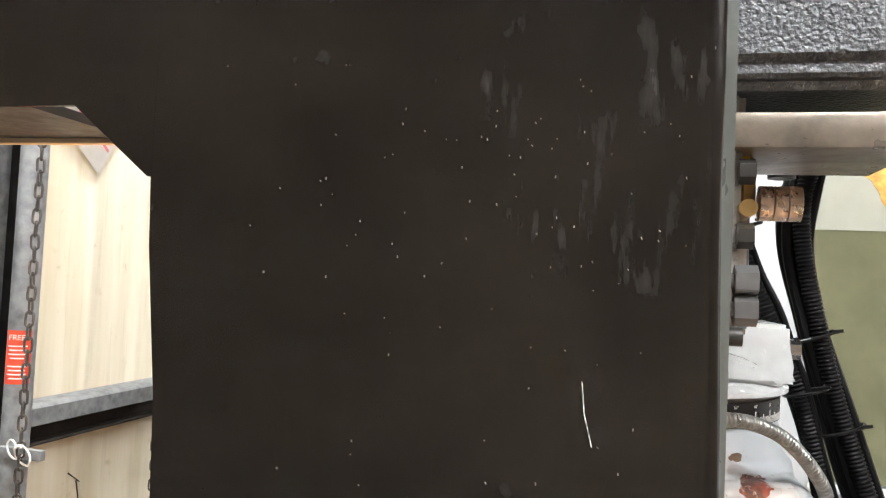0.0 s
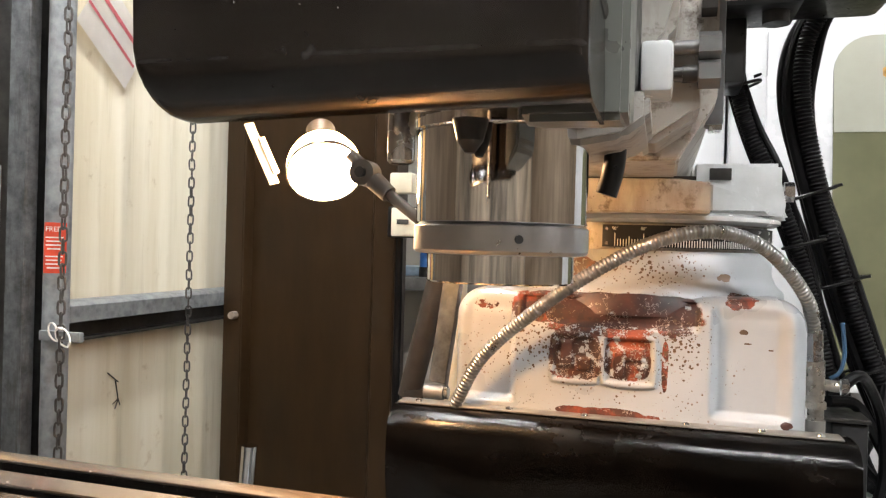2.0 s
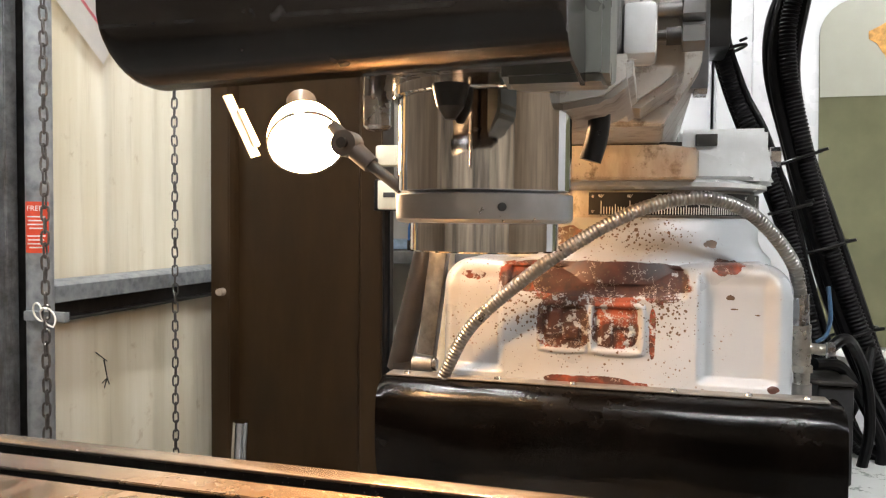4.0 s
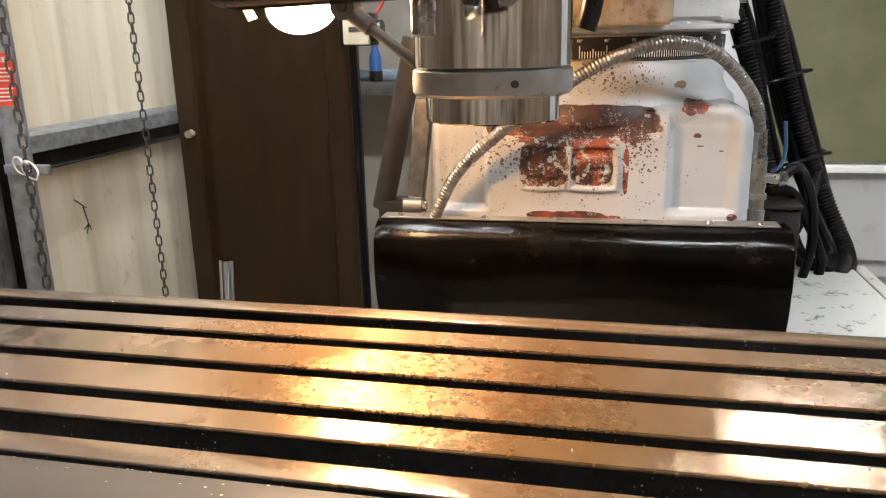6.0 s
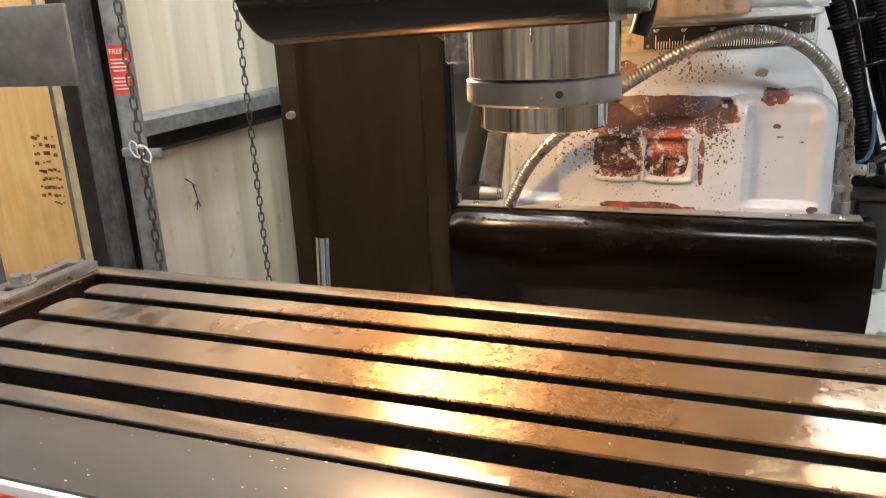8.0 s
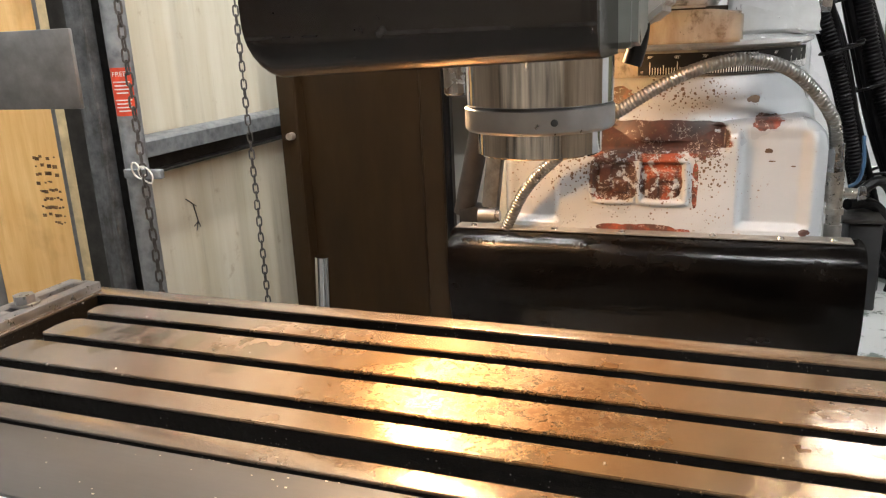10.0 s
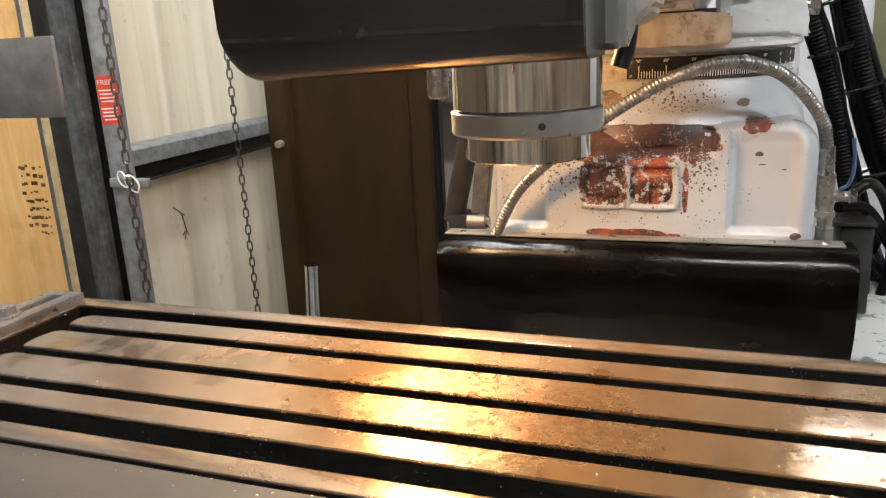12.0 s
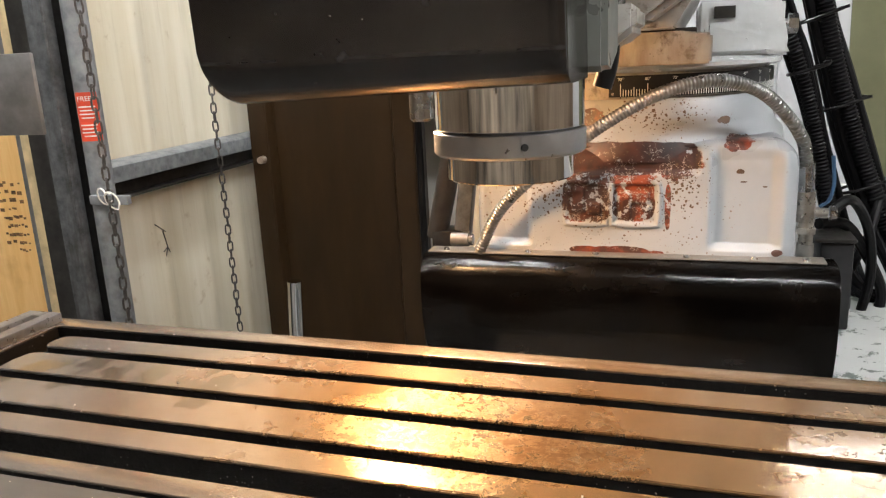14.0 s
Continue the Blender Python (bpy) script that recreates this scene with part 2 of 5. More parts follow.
def make_black_cover():
    t = Tree("scuffed_black_satin_sheet")
    film = t.ramp(t.noise(6, 4, 0.5), 0.40, 0.72)
    col = t.mix(film, (0.0048, 0.0038, 0.0032), (0.0150, 0.0118, 0.0100))
    # hand smears and vertical wipes high on the sheet, faint elsewhere
    high = t.blob(0.055, 1.432, 0.048, 0.055, 0.5, 22)
    s = t.n.new("ShaderNodeSeparateXYZ")
    t.put(s.inputs[0], t.co)
    wipe = t.ramp(t.noise(1.0, 5, 0.65, t.vec((170, 60, 32))), 0.50, 0.74)
    smear = t.math("MULTIPLY", wipe, t.ramp(t.noise(38, 4, 0.6), 0.44, 0.66))
    haze = t.math("ADD", t.math("MULTIPLY", t.math("MULTIPLY", high, smear), 0.22), t.math("MULTIPLY", smear, 0.035))
    dab = t.math("MULTIPLY", t.ramp(t.noise(70, 3, 0.5), 0.69, 0.76), t.ramp(t.noise(12), 0.5, 0.62))
    haze = t.math("ADD", haze, t.math("MULTIPLY", dab, 0.20))
    col = t.mix(haze, col, (0.22, 0.21, 0.21))
    speck = t.math("MULTIPLY", t.ramp(t.cells(70), 0.042, 0.022), t.ramp(t.noise(17), 0.5, 0.6))
    col = t.mix(t.math("MULTIPLY", speck, 0.7), col, (0.6, 0.58, 0.55))
    # faint reflection line painted where the sheet bends under
    bend = t.math("MULTIPLY", t.ramp(t.math("ABSOLUTE", t.math("SUBTRACT", s.outputs[2], 1.3085)), 0.0012, 0.0003), t.ramp(t.noise(1.0, 4, 0.6, t.vec((60, 60, 5))), 0.42, 0.62))
    col = t.mix(t.math("MULTIPLY", bend, 0.035), col, (0.4, 0.4, 0.42))
    t.bump(t.noise(6, 3), 0.1, 0.004)
    return t.done(col, t.math("ADD", t.ramp(t.noise(9, 3), 0.35, 0.7, 0.15, 0.23), t.math("MULTIPLY", haze, 0.5)), 0.0, 0.42)


def make_cladding():
    t = Tree("stained_cream_wall_cladding")
    streak = t.noise(1.0, 5, 0.6, t.vec((14, 14, 0.9)))
    spots = t.ramp(t.noise(13, 6, 0.7), 0.62, 0.72)
    col = t.mix(t.ramp(streak, 0.35, 0.7), (0.66, 0.60, 0.45), (0.80, 0.76, 0.64))
    col = t.mix(t.math("MULTIPLY", spots, 0.45), col, (0.36, 0.26, 0.12))
    col = t.mix(t.math("MULTIPLY", t.ramp(t.noise(1.0, 5, 0.65, t.vec((30, 30, 2.2))), 0.56, 0.7), 0.3), col, (0.42, 0.36, 0.24))
    t.bump(streak, 0.1, 0.003)
    return t.done(col, 0.45)


def make_galvanised():
    t = Tree("weathered_galvanised_steel")
    a, b = t.noise(24, 6, 0.7), t.cells(45)
    col = t.mix(t.ramp(a, 0.35, 0.68), (0.17, 0.185, 0.20), (0.36, 0.385, 0.405))
    col = t.mix(t.math("MULTIPLY", t.ramp(b, 0.3, 0.6), 0.25), col, (0.5, 0.52, 0.53))
    col = t.mix(t.math("MULTIPLY", t.ramp(t.noise(7, 5), 0.6, 0.7), 0.4), col, (0.16, 0.11, 0.07))
    t.bump(a, 0.2, 0.002)
    return t.done(col, t.ramp(a, 0.3, 0.7, 0.42, 0.6), 0.55)


def make_cabinet_paint():
    t = Tree("flaking_white_cabinet_paint")
    fl = t.ramp(t.math("ADD", t.math("MULTIPLY", t.noise(34, 7, 0.75), 0.6), t.math("MULTIPLY", t.noise(7, 3), 0.4)), 0.548, 0.556)
    col = t.mix(fl, t.mix(t.noise(9), (0.48, 0.49, 0.48), (0.60, 0.61, 0.60)), (0.15, 0.175, 0.155))
    t.bump(t.math("MULTIPLY", fl, -1), 0.5, 0.001)
    return t.done(col, 0.4)


def make_hammer():
    t = Tree("hammertone_dark_grey_paint")
    c = t.noise(260, 3, 0.5)
    t.bump(c, 0.9, 0.003)
    return t.done(t.mix(c, (0.05, 0.052, 0.058), (0.13, 0.135, 0.145)), 0.28, 0.2)


def make_ply():
    t = Tree("stained_orange_plywood")
    g = t.noise(1.0, 5, 0.6, t.vec((40, 40, 4)))
    col = t.mix(t.ramp(g, 0.3, 0.7), (0.74, 0.42, 0.14), (0.86, 0.56, 0.24))
    col = t.mix(t.math("MULTIPLY", t.ramp(t.noise(7), 0.56, 0.70), 0.35), col, (0.45, 0.22, 0.06))
    t.bump(g, 0.2, 0.001)
    return t.done(col, 0.5)


def make_dark_galvanised():
    t = Tree("grimy_dark_galvanised_steel")
    a = t.noise(20, 6, 0.7)
    col = t.mix(t.ramp(a, 0.36, 0.66), (0.045, 0.047, 0.050), (0.15, 0.16, 0.17))
    col = t.mix(t.math("MULTIPLY", t.ramp(t.noise(1.0, 5, 0.65, t.vec((40, 40, 5))), 0.52, 0.66), 0.6), col, (0.035, 0.027, 0.02))
    t.bump(a, 0.3, 0.002)
    return t.done(col, t.ramp(a, 0.3, 0.7, 0.45, 0.65), 0.4)


def make_rubber():
    t = Tree("black_rubber_sheet")
    wave = t.noise(1.0, 4, 0.55, t.vec((5, 26, 26)))
    weave = t.noise(1.0, 3, 0.6, t.vec((120, 380, 380)))
    rub = t.ramp(t.noise(13, 6, 0.7), 0.46, 0.70)
    col = t.mix(rub, (0.0022, 0.0018, 0.0016), (0.0075, 0.0058, 0.0048))
    t.bump(t.math("ADD", wave, t.math("MULTIPLY", weave, 0.05)), 0.35, 0.004)
    return t.done(col, t.math("ADD", t.ramp(wave, 0.3, 0.7, 0.14, 0.26), t.math("MULTIPLY", rub, 0.08)), 0.0, 0.40)


STEEL_TABLE = make_steel_table()
SLOT = make_slot_iron()
PAINT = make_casting_paint()
RAM = make_ram_paint()
BLACK = make_black_cover()
CLAD = make_cladding()
GALV = make_galvanised()
CABINET = make_cabinet_paint()
HAMMER = make_hammer()
PLY = make_ply()
DARKGALV = make_dark_galvanised()
RUBBER = make_rubber()
CHROME = simple("polished_quill_steel", (0.74, 0.74, 0.74), 0.055, 1.0, 0.06, 12, 600, 0.004, None, 0.015)
SATIN = simple("satin_ring_steel", (0.50, 0.50, 0.51), 0.36, 0.9, 0.12, 30, 700, 0.05)
RODSTEEL = simple("bright_steel", (0.55, 0.55, 0.56), 0.25, 1.0, 0.2, 40, 500, 0.08)
BARSTEEL = simple("ground_grey_bar_steel", (0.40, 0.41, 0.43), 0.34, 0.85, 0.25, 30, 400, 0.1)
GREYSTEEL = simple("plain_grey_steel_plate", (0.22, 0.22, 0.22), 0.45, 0.6, 0.3, 18, 300, 0.15)
PLATE = simple("worn_aluminium_strip", (0.34, 0.325, 0.30), 0.38, 0.7, 0.2, 20, 400, 0.1)
# DARK: oily iron, also the colour of painted-in shade under the rail and in gaps
DARK = simple("dark_oily_iron_and_shade", (0.03, 0.028, 0.026), 0.4, 0.3, 0.5, 30, 300, 0.3)
CONDUIT = simple("black_cable_plastic", (0.0045, 0.0045, 0.005), 0.40, 0.0, 0.3, 40, 300, 0.1, None, 0.08, 0.11)
BROWN = simple("dark_brown_painted_steel", (0.026, 0.0140, 0.0055), 0.38, 0.0, 0.3, 6, 200, 0.1, (3, 3, 0.6), 0.08, 0.25)
WHITE = simple("white_machine_enamel", (0.74, 0.745, 0.74), 0.22, 0.0, 0.06, 5, 200, 0.05)
LUGWHITE = simple("glossy_pale_grey_paint", (0.60, 0.615, 0.62), 0.2, 0.0, 0.12, 20, 200, 0.15)
PANEL = simple("white_enclosure_panel", (0.47, 0.48, 0.495), 0.32, 0.0, 0.05, 3, 200, 0.03)
GLASS = simple("olive_tinted_window", (0.12, 0.12, 0.07), 0.16, 0.0, 0.28, 2.5, 60, 0.02)
BLACKPL = simple("black_plastic", (0.008, 0.008, 0.0085), 0.35, 0.0, 0.3, 30, 300, 0.1, None, 0.08, 0.35)
GREYPIPE = simple("grey_brown_pipe", (0.085, 0.078, 0.070), 0.4, 0.3, 0.25, 20, 300, 0.12)
HOSE = simple("flexible_metal_hose", (0.30, 0.295, 0.285), 0.34, 0.95, 0.1, 20, 500, 0.02)
BRASS = simple("dull_brass", (0.36, 0.23, 0.09), 0.38, 0.9, 0.25, 50, 400, 0.1)
COPPER = simple("copper_nickel_rings", (0.62, 0.47, 0.38), 0.3, 1.0, 0.2, 60, 400, 0.05)
CREAM = simple("cream_plastic", (0.70, 0.66, 0.52), 0.4, 0.0, 0.1, 20, 200, 0.05)
REDTAG = simple("red_orange_label", (0.72, 0.075, 0.03), 0.45, 0.0, 0.15, 60, 300, 0.05)
PAPERM = simple("white_paper", (0.76, 0.74, 0.71), 0.7, 0.0, 0.06, 20, 200, 0.05)
PINK = simple("pink_print", (0.72, 0.20, 0.24), 0.7, 0.0, 0.15, 60, 300, 0.0)
INK = simple("dark_print", (0.04, 0.04, 0.04), 0.6, 0.0, 0.2, 60, 300, 0.0)
WHITEINK = simple("white_engraving", (0.82, 0.82, 0.80), 0.5, 0.0, 0.1, 90, 300, 0.0)
TIEW = simple("white_nylon_tie", (0.78, 0.76, 0.70), 0.4, 0.0, 0.08, 60, 300, 0.0)
BLUE = simple("blue_plastic", (0.03, 0.16, 0.52), 0.4, 0.0, 0.15, 30, 300, 0.0)
LEVER = simple("blue_grey_lever_grip", (0.04, 0.10, 0.19), 0.4, 0.0, 0.15, 30, 300, 0.0)
RED = simple("red_painted_edge", (0.50, 0.04, 0.02), 0.4, 0.0, 0.2, 30, 300, 0.05)
YELLOW = simple("yellow_hose", (0.72, 0.48, 0.06), 0.4, 0.0, 0.15, 40, 300, 0.0)
ORANGE = simple("orange_brown_sticker", (0.55, 0.27, 0.05), 0.5, 0.0, 0.4, 60, 200, 0.0)
TAN = simple("tan_edge_strip", (0.48, 0.36, 0.24), 0.5, 0.0, 0.15, 20, 200, 0.1)
CONCRETE = simple("worn_workshop_concrete", (0.21, 0.20, 0.185), 0.7, 0.0, 0.35, 3, 90, 0.3)
WALLG = simple("patchy_brown_reflection_wall", (0.37, 0.295, 0.22), 0.7, 0.0, 0.8, 0.9, 90, 0.1)
WALLB = simple("brown_workshop_wall", (0.26, 0.19, 0.13), 0.7, 0.0, 0.3, 2, 90, 0.1)
WALLP = simple("pale_workshop_wall", (0.50, 0.48, 0.44), 0.7, 0.0, 0.12, 2, 90, 0.1)
CEIL = simple("grey_roof_sheet", (0.24, 0.24, 0.235), 0.7, 0.0, 0.12, 2, 60, 0.1)
YELLOWEDGE = simple("pale_timber_edge", (0.62, 0.48, 0.27), 0.6, 0.0, 0.25, 20, 200, 0.15)
TUBELIGHT = glow("fluorescent_tube", (0.98, 0.98, 0.97), TUBE_GLOW)
NECK = glow("bulb_neck_glow", (1.0, 0.50, 0.17), 200.0)
BULB = glow("halogen_glow", (1.0, 0.61, 0.32), LAMP_GLOW)


# ---- mesh helpers ----
def box(bm, x0, x1, y0, y1, z0, z1, bevel=0.0, seg=2, m=None):
    r = bmesh.ops.create_cube(bm, size=1.0)
    mat = Matrix.Translation(((x0 + x1) / 2, (y0 + y1) / 2, (z0 + z1) / 2)) @ Matrix.Diagonal((x1 - x0, y1 - y0, z1 - z0, 1))
    bmesh.ops.transform(bm, matrix=(m @ mat) if m else mat, verts=r["verts"])
    if bevel:
        edges = list({e for v in r["verts"] for e in v.link_edges})
        bmesh.ops.bevel(bm, geom=edges, offset=bevel, segments=seg, affect="EDGES", profile=0.5)
    return bm


def cyl(bm, p0, p1, r0, r1=None, seg=32):
    p0, p1 = Vector(p0), Vector(p1)
    d = p1 - p0
    m = Matrix.Translation((p0 + p1) / 2) @ d.to_track_quat("Z", "Y").to_matrix().to_4x4()
    bmesh.ops.create_cone(bm, cap_ends=True, segments=seg, radius1=r0, radius2=r0 if r1 is None else r1, depth=d.length, matrix=m)
    return bm


def lathe(bm, prof, cx, cy, seg=64, a0=0.0, a1=360.0):
    """Turns a profile of (radius, z) round an upright axis."""
    full = abs(a1 - a0 - 360) < 1e-6
    n = seg if full else seg + 1
    rings = []
    for r, z in prof:
        rings.append([bm.verts.new((cx + r * math.cos(radians(a0 + (a1 - a0) * i / seg)), cy + r * math.sin(radians(a0 + (a1 - a0) * i / seg)), z)) for i in range(n)])
    for a, b in zip(rings, rings[1:]):
        for i in range(seg):
            j = (i + 1) % n
            bm.faces.new((a[i], a[j], b[j], b[i]))
    return bm


def spline(pts, n=12):
    """A smooth line through the points."""
    P = [Vector(p) for p in pts]
    P = [2 * P[0] - P[1]] + P + [2 * P[-1] - P[-2]]
    out = []
    for i in range(1, len(P) - 2):
        a, b, c, d = P[i - 1:i + 3]
        for k in range(n):
            t = k / n
            out.append(0.5 * (2 * b + (c - a) * t + (2 * a - 5 * b + 4 * c - d) * t * t + (3 * b - a - 3 * c + d) * t ** 3))
    return out + [P[-2]]


def sweep(bm, line, radius, seg=12, ring=0.0, pitch=0.01):
    """A tube along a line; ring and pitch give it corrugations."""
    if ring:
        fine, L = [line[0]], 0.0
        for a, b in zip(line, line[1:]):
            k = max(1, int((b - a).length / (pitch / 6)))
            fine += [a.lerp(b, i / k) for i in range(1, k + 1)]
        line = fine
    rows, s, up = [], 0.0, Vector((0.13, 0.95, 0.28))
    for i, p in enumerate(line):
        d = (line[min(i + 1, len(line) - 1)] - line[max(i - 1, 0)]).normalized()
        u = d.cross(up).normalized()
        w = d.cross(u)
        if i:
            s += (p - line[i - 1]).length
        r = radius + (ring * math.sin(2 * math.pi * s / pitch) if ring else 0)
        rows.append([bm.verts.new(p + r * (math.cos(2 * math.pi * k / seg) * u + math.sin(2 * math.pi * k / seg) * w)) for k in range(seg)])
    for a, b in zip(rows, rows[1:]):
        for k in range(seg):
            bm.faces.new((a[k], a[(k + 1) % seg], b[(k + 1) % seg], b[k]))
    bm.faces.new(rows[0]), bm.faces.new(rows[-1])
    return bm


def prism(bm, poly, axis, a, b, bevel=0.0):
    """Extrudes a closed outline from a to b along an axis. Outline: (y, z) for x, (x, z) for y, (x, y) for z."""
    def at(p, v):
        return (v, p[0], p[1]) if axis == "x" else (p[0], v, p[1]) if axis == "y" else (p[0], p[1], v)
    A = [bm.verts.new(at(p, a)) for p in poly]
    B = [bm.verts.new(at(p, b)) for p in poly]
    faces = [bm.faces.new(A), bm.faces.new(B)]
    for i in range(len(poly)):
        j = (i + 1) % len(poly)
        faces.append(bm.faces.new((A[i], A[j], B[j], B[i])))
    if bevel:
        bmesh.ops.bevel(bm, geom=list({e for f in faces for e in f.edges}), offset=bevel, segments=2, affect="EDGES")
    return bm


def mesh_of(name, bm, material, angle=35):
    bmesh.ops.recalc_face_normals(bm, faces=bm.faces)
    me = bpy.data.meshes.new(name)
    bm.to_mesh(me)
    bm.free()
    me.materials.append(material)
    me.polygons.foreach_set("use_smooth", [True] * len(me.polygons))
    me.set_sharp_from_angle(angle=radians(angle))
    return me


def part(name, bm, material, parent, label="", angle=35):
    ob = new(name, mesh_of(name, bm, material, angle))
    ob.parent = parent
    return tagged(ob, label) if label else ob


def setting(name, bm, material, label, category, angle=35):
    return tagged(new(name, mesh_of(name, bm, material, angle)), label, category, "", "structure")


def solo(name, bm, material, label, category, group="", angle=35):
    return tagged(new(name, mesh_of(name, bm, material, angle)), label, category, group)


def thing(name, label, category, group=""):
    return tagged(new(name), label, category, group)


def bm_new():
    return bmesh.new()


def letters(text, size, m, material, parent, name="lettering"):
    cu = bpy.data.curves.new("text", "FONT")
    cu.body, cu.size, cu.align_x, cu.align_y, cu.extrude = text, size, "CENTER", "CENTER", 0.0001
    tmp = bpy.data.objects.new("text", cu)
    me = bpy.data.meshes.new_from_object(tmp)
    bpy.data.objects.remove(tmp)
    bpy.data.curves.remove(cu)
    me.materials.append(material)
    ob = new(name, me)
    ob.parent = parent
    ob.matrix_basis = m
    return ob


def hexnut(bm, c, axis, r, h):
    c, axis = Vector(c), Vector(axis).normalized()
    return cyl(bm, c - axis * h / 2, c + axis * h / 2, r, r, 6)


# ---- the shell of the workshop ----
setting("floor", box(bm_new(), -6, 6, -5, 7, -0.2, 0), CONCRETE, "grey worn concrete workshop floor", "floor")
setting("ceiling", box(bm_new(), -6, 6, -5, 7, 3.6, 3.8), CEIL, "grey sheet workshop roof", "ceiling")
setting("wall_north", box(bm_new(), -6, 6, 6.8, 7, 0, 3.6), WALLP, "pale painted far workshop wall", "wall")
# unseen wall, added with light and dark patches for the black cover to reflect
setting("wall_south", box(bm_new(), -6, 6, -5, -4.8, 0, 3.6), WALLG, "unseen closing wall, patched brown for reflections", "wall")
# unseen side walls, kept brown to cut fill light and band the quill
setting("wall_east", box(bm_new(), 5.8, 6, -4.8, 6.8, 0, 3.6), WALLB, "unseen brown side wall closing the workshop", "wall")
setting("wall_west", box(bm_new(), -6, -5.8, -4.8, 6.8, 0, 3.6), WALLB, "unseen brown side wall closing the workshop", "wall")


def cladding():
    """Cream profiled sheets behind the galvanised rail."""
    bm = bm_new()
    ys, y = [], 0.86
    while y < 2.5:
        ys += [(y, 0.0), (y + 0.13, 0.0), (y + 0.145, 0.0045), (y + 0.162, 0.0045), (y + 0.177, 0.0)]
        y += 0.2
    out = [(-1.275 + d, v) for v, d in ys]
    prism(bm, out + [(-1.32, ys[-1][0]), (-1.32, ys[0][0])], "z", 0.0, 3.3)
    return setting("wall_cladding", bm, CLAD, "stained cream profiled steel wall cladding", "wall", 20)


cladding()
rail = thing("wall_rail", "galvanised steel rail bolted across cream cladding", "rail")
part("rail_face", prism(bm_new(), [(-1.262, 1.082), (-1.222, 1.078), (-1.212, 1.070), (-1.212, 1.032), (-1.216, 1.030), (-1.218, 1.068), (-1.262, 1.074)], "y", 0.875, 1.93, 0.0), GALV, rail)
# shade below the rail is put in as a near-black web and lip
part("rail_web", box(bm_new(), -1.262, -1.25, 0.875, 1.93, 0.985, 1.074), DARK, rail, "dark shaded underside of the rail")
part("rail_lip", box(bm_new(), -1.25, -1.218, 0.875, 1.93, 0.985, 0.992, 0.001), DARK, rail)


def steel_column():
    col = thing("steel_column", "dark brown painted steel building column", "column")
    part("web", box(bm_new(), -1.08, -0.655, 1.545, 1.56, 0, 3.5), BROWN, col)
    part("flange", prism(bm_new(), [(-1.135, 1.50), (-1.075, 1.50), (-1.068, 1.51), (-1.068, 1.56), (-1.135, 1.56)], "z", 0, 3.5, 0.003), BROWN, col)
    part("flange", prism(bm_new(), [(-0.672, 1.51), (-0.665, 1.50), (-0.600, 1.50), (-0.600, 1.60), (-0.672, 1.56)], "z", 0, 3.5, 0.003), BROWN, col)
    part("base_plate", box(bm_new(), -1.2, -0.54, 1.44, 1.7, 0, 0.02, 0.003), BROWN, col)
    b = bm_new()
    cyl(b, (-1.095, 1.5, 1.015), (-1.095, 1.478, 1.015), 0.012, 0.011, 12)
    part("bolt", b, simple("pale_bolt", (0.40, 0.33, 0.27), 0.5, 0.2), col, "pale painted bolt head")
    return col


steel_column()


def posts():
    """The upright steel posts in front of the cladding."""
    p = thing("galvanised_post", "weathered galvanised steel post with red label", "post")
    part("post", cyl(bm_new(), (-1.096, 0.806, 0), (-1.096, 0.806, 3.5), 0.026, 0.026, 40), GALV, p)
    part("bracket", box(bm_new(), -1.10, -1.0, 0.765, 0.779, 1.022, 1.042, 0.002), GALV, p, "small galvanised bracket plate")
    tag = part("warning_label", lathe(bm_new(), [(0.0262, 1.158), (0.0266, 1.158), (0.0266, 1.262), (0.0262, 1.262), (0.0262, 1.158)], -1.096, 0.806, 20, -118, -8), REDTAG, p, "red orange printed label")
    letters("FREE", 0.0145, Matrix.Translation((-1.096 + 0.0275 * math.cos(radians(-66)), 0.806 + 0.0275 * math.sin(radians(-66)), 1.248)) @ Matrix.Rotation(radians(24), 4, "Z") @ Matrix.Rotation(math.pi / 2, 4, "X"), WHITEINK, tag)
    for i in range(9):
        if i == 4:
            continue
        w = (40, 34, 38, 28, 36)[i % 5]
        z = 1.230 - i * 0.0078
        part("print_line", lathe(bm_new(), [(0.0267, z), (0.0269, z), (0.0269, z + 0.0028), (0.0267, z + 0.0028), (0.0267, z)], -1.096, 0.806, 12, -64 - w, -64 + w), WHITEINK, tag)
    q = thing("dark_steel_post", "dark grimy steel channel post", "post")
    part("channel", prism(bm_new(), [(-1.226, 0.80), (-1.176, 0.80), (-1.172, 0.806), (-1.172, 0.83), (-1.180, 0.83), (-1.180, 0.81), (-1.22, 0.81), (-1.22, 0.84), (-1.226, 0.84)], "z", 0, 3.5, 0.002), DARKGALV, q)
    # black sheet puts the shade between the posts into colour
    part("backing", box(bm_new(), -1.318, -1.13, 0.845, 0.87, 0, 3.5), DARK, q, "black backing sheet for the shaded post gap")


posts()


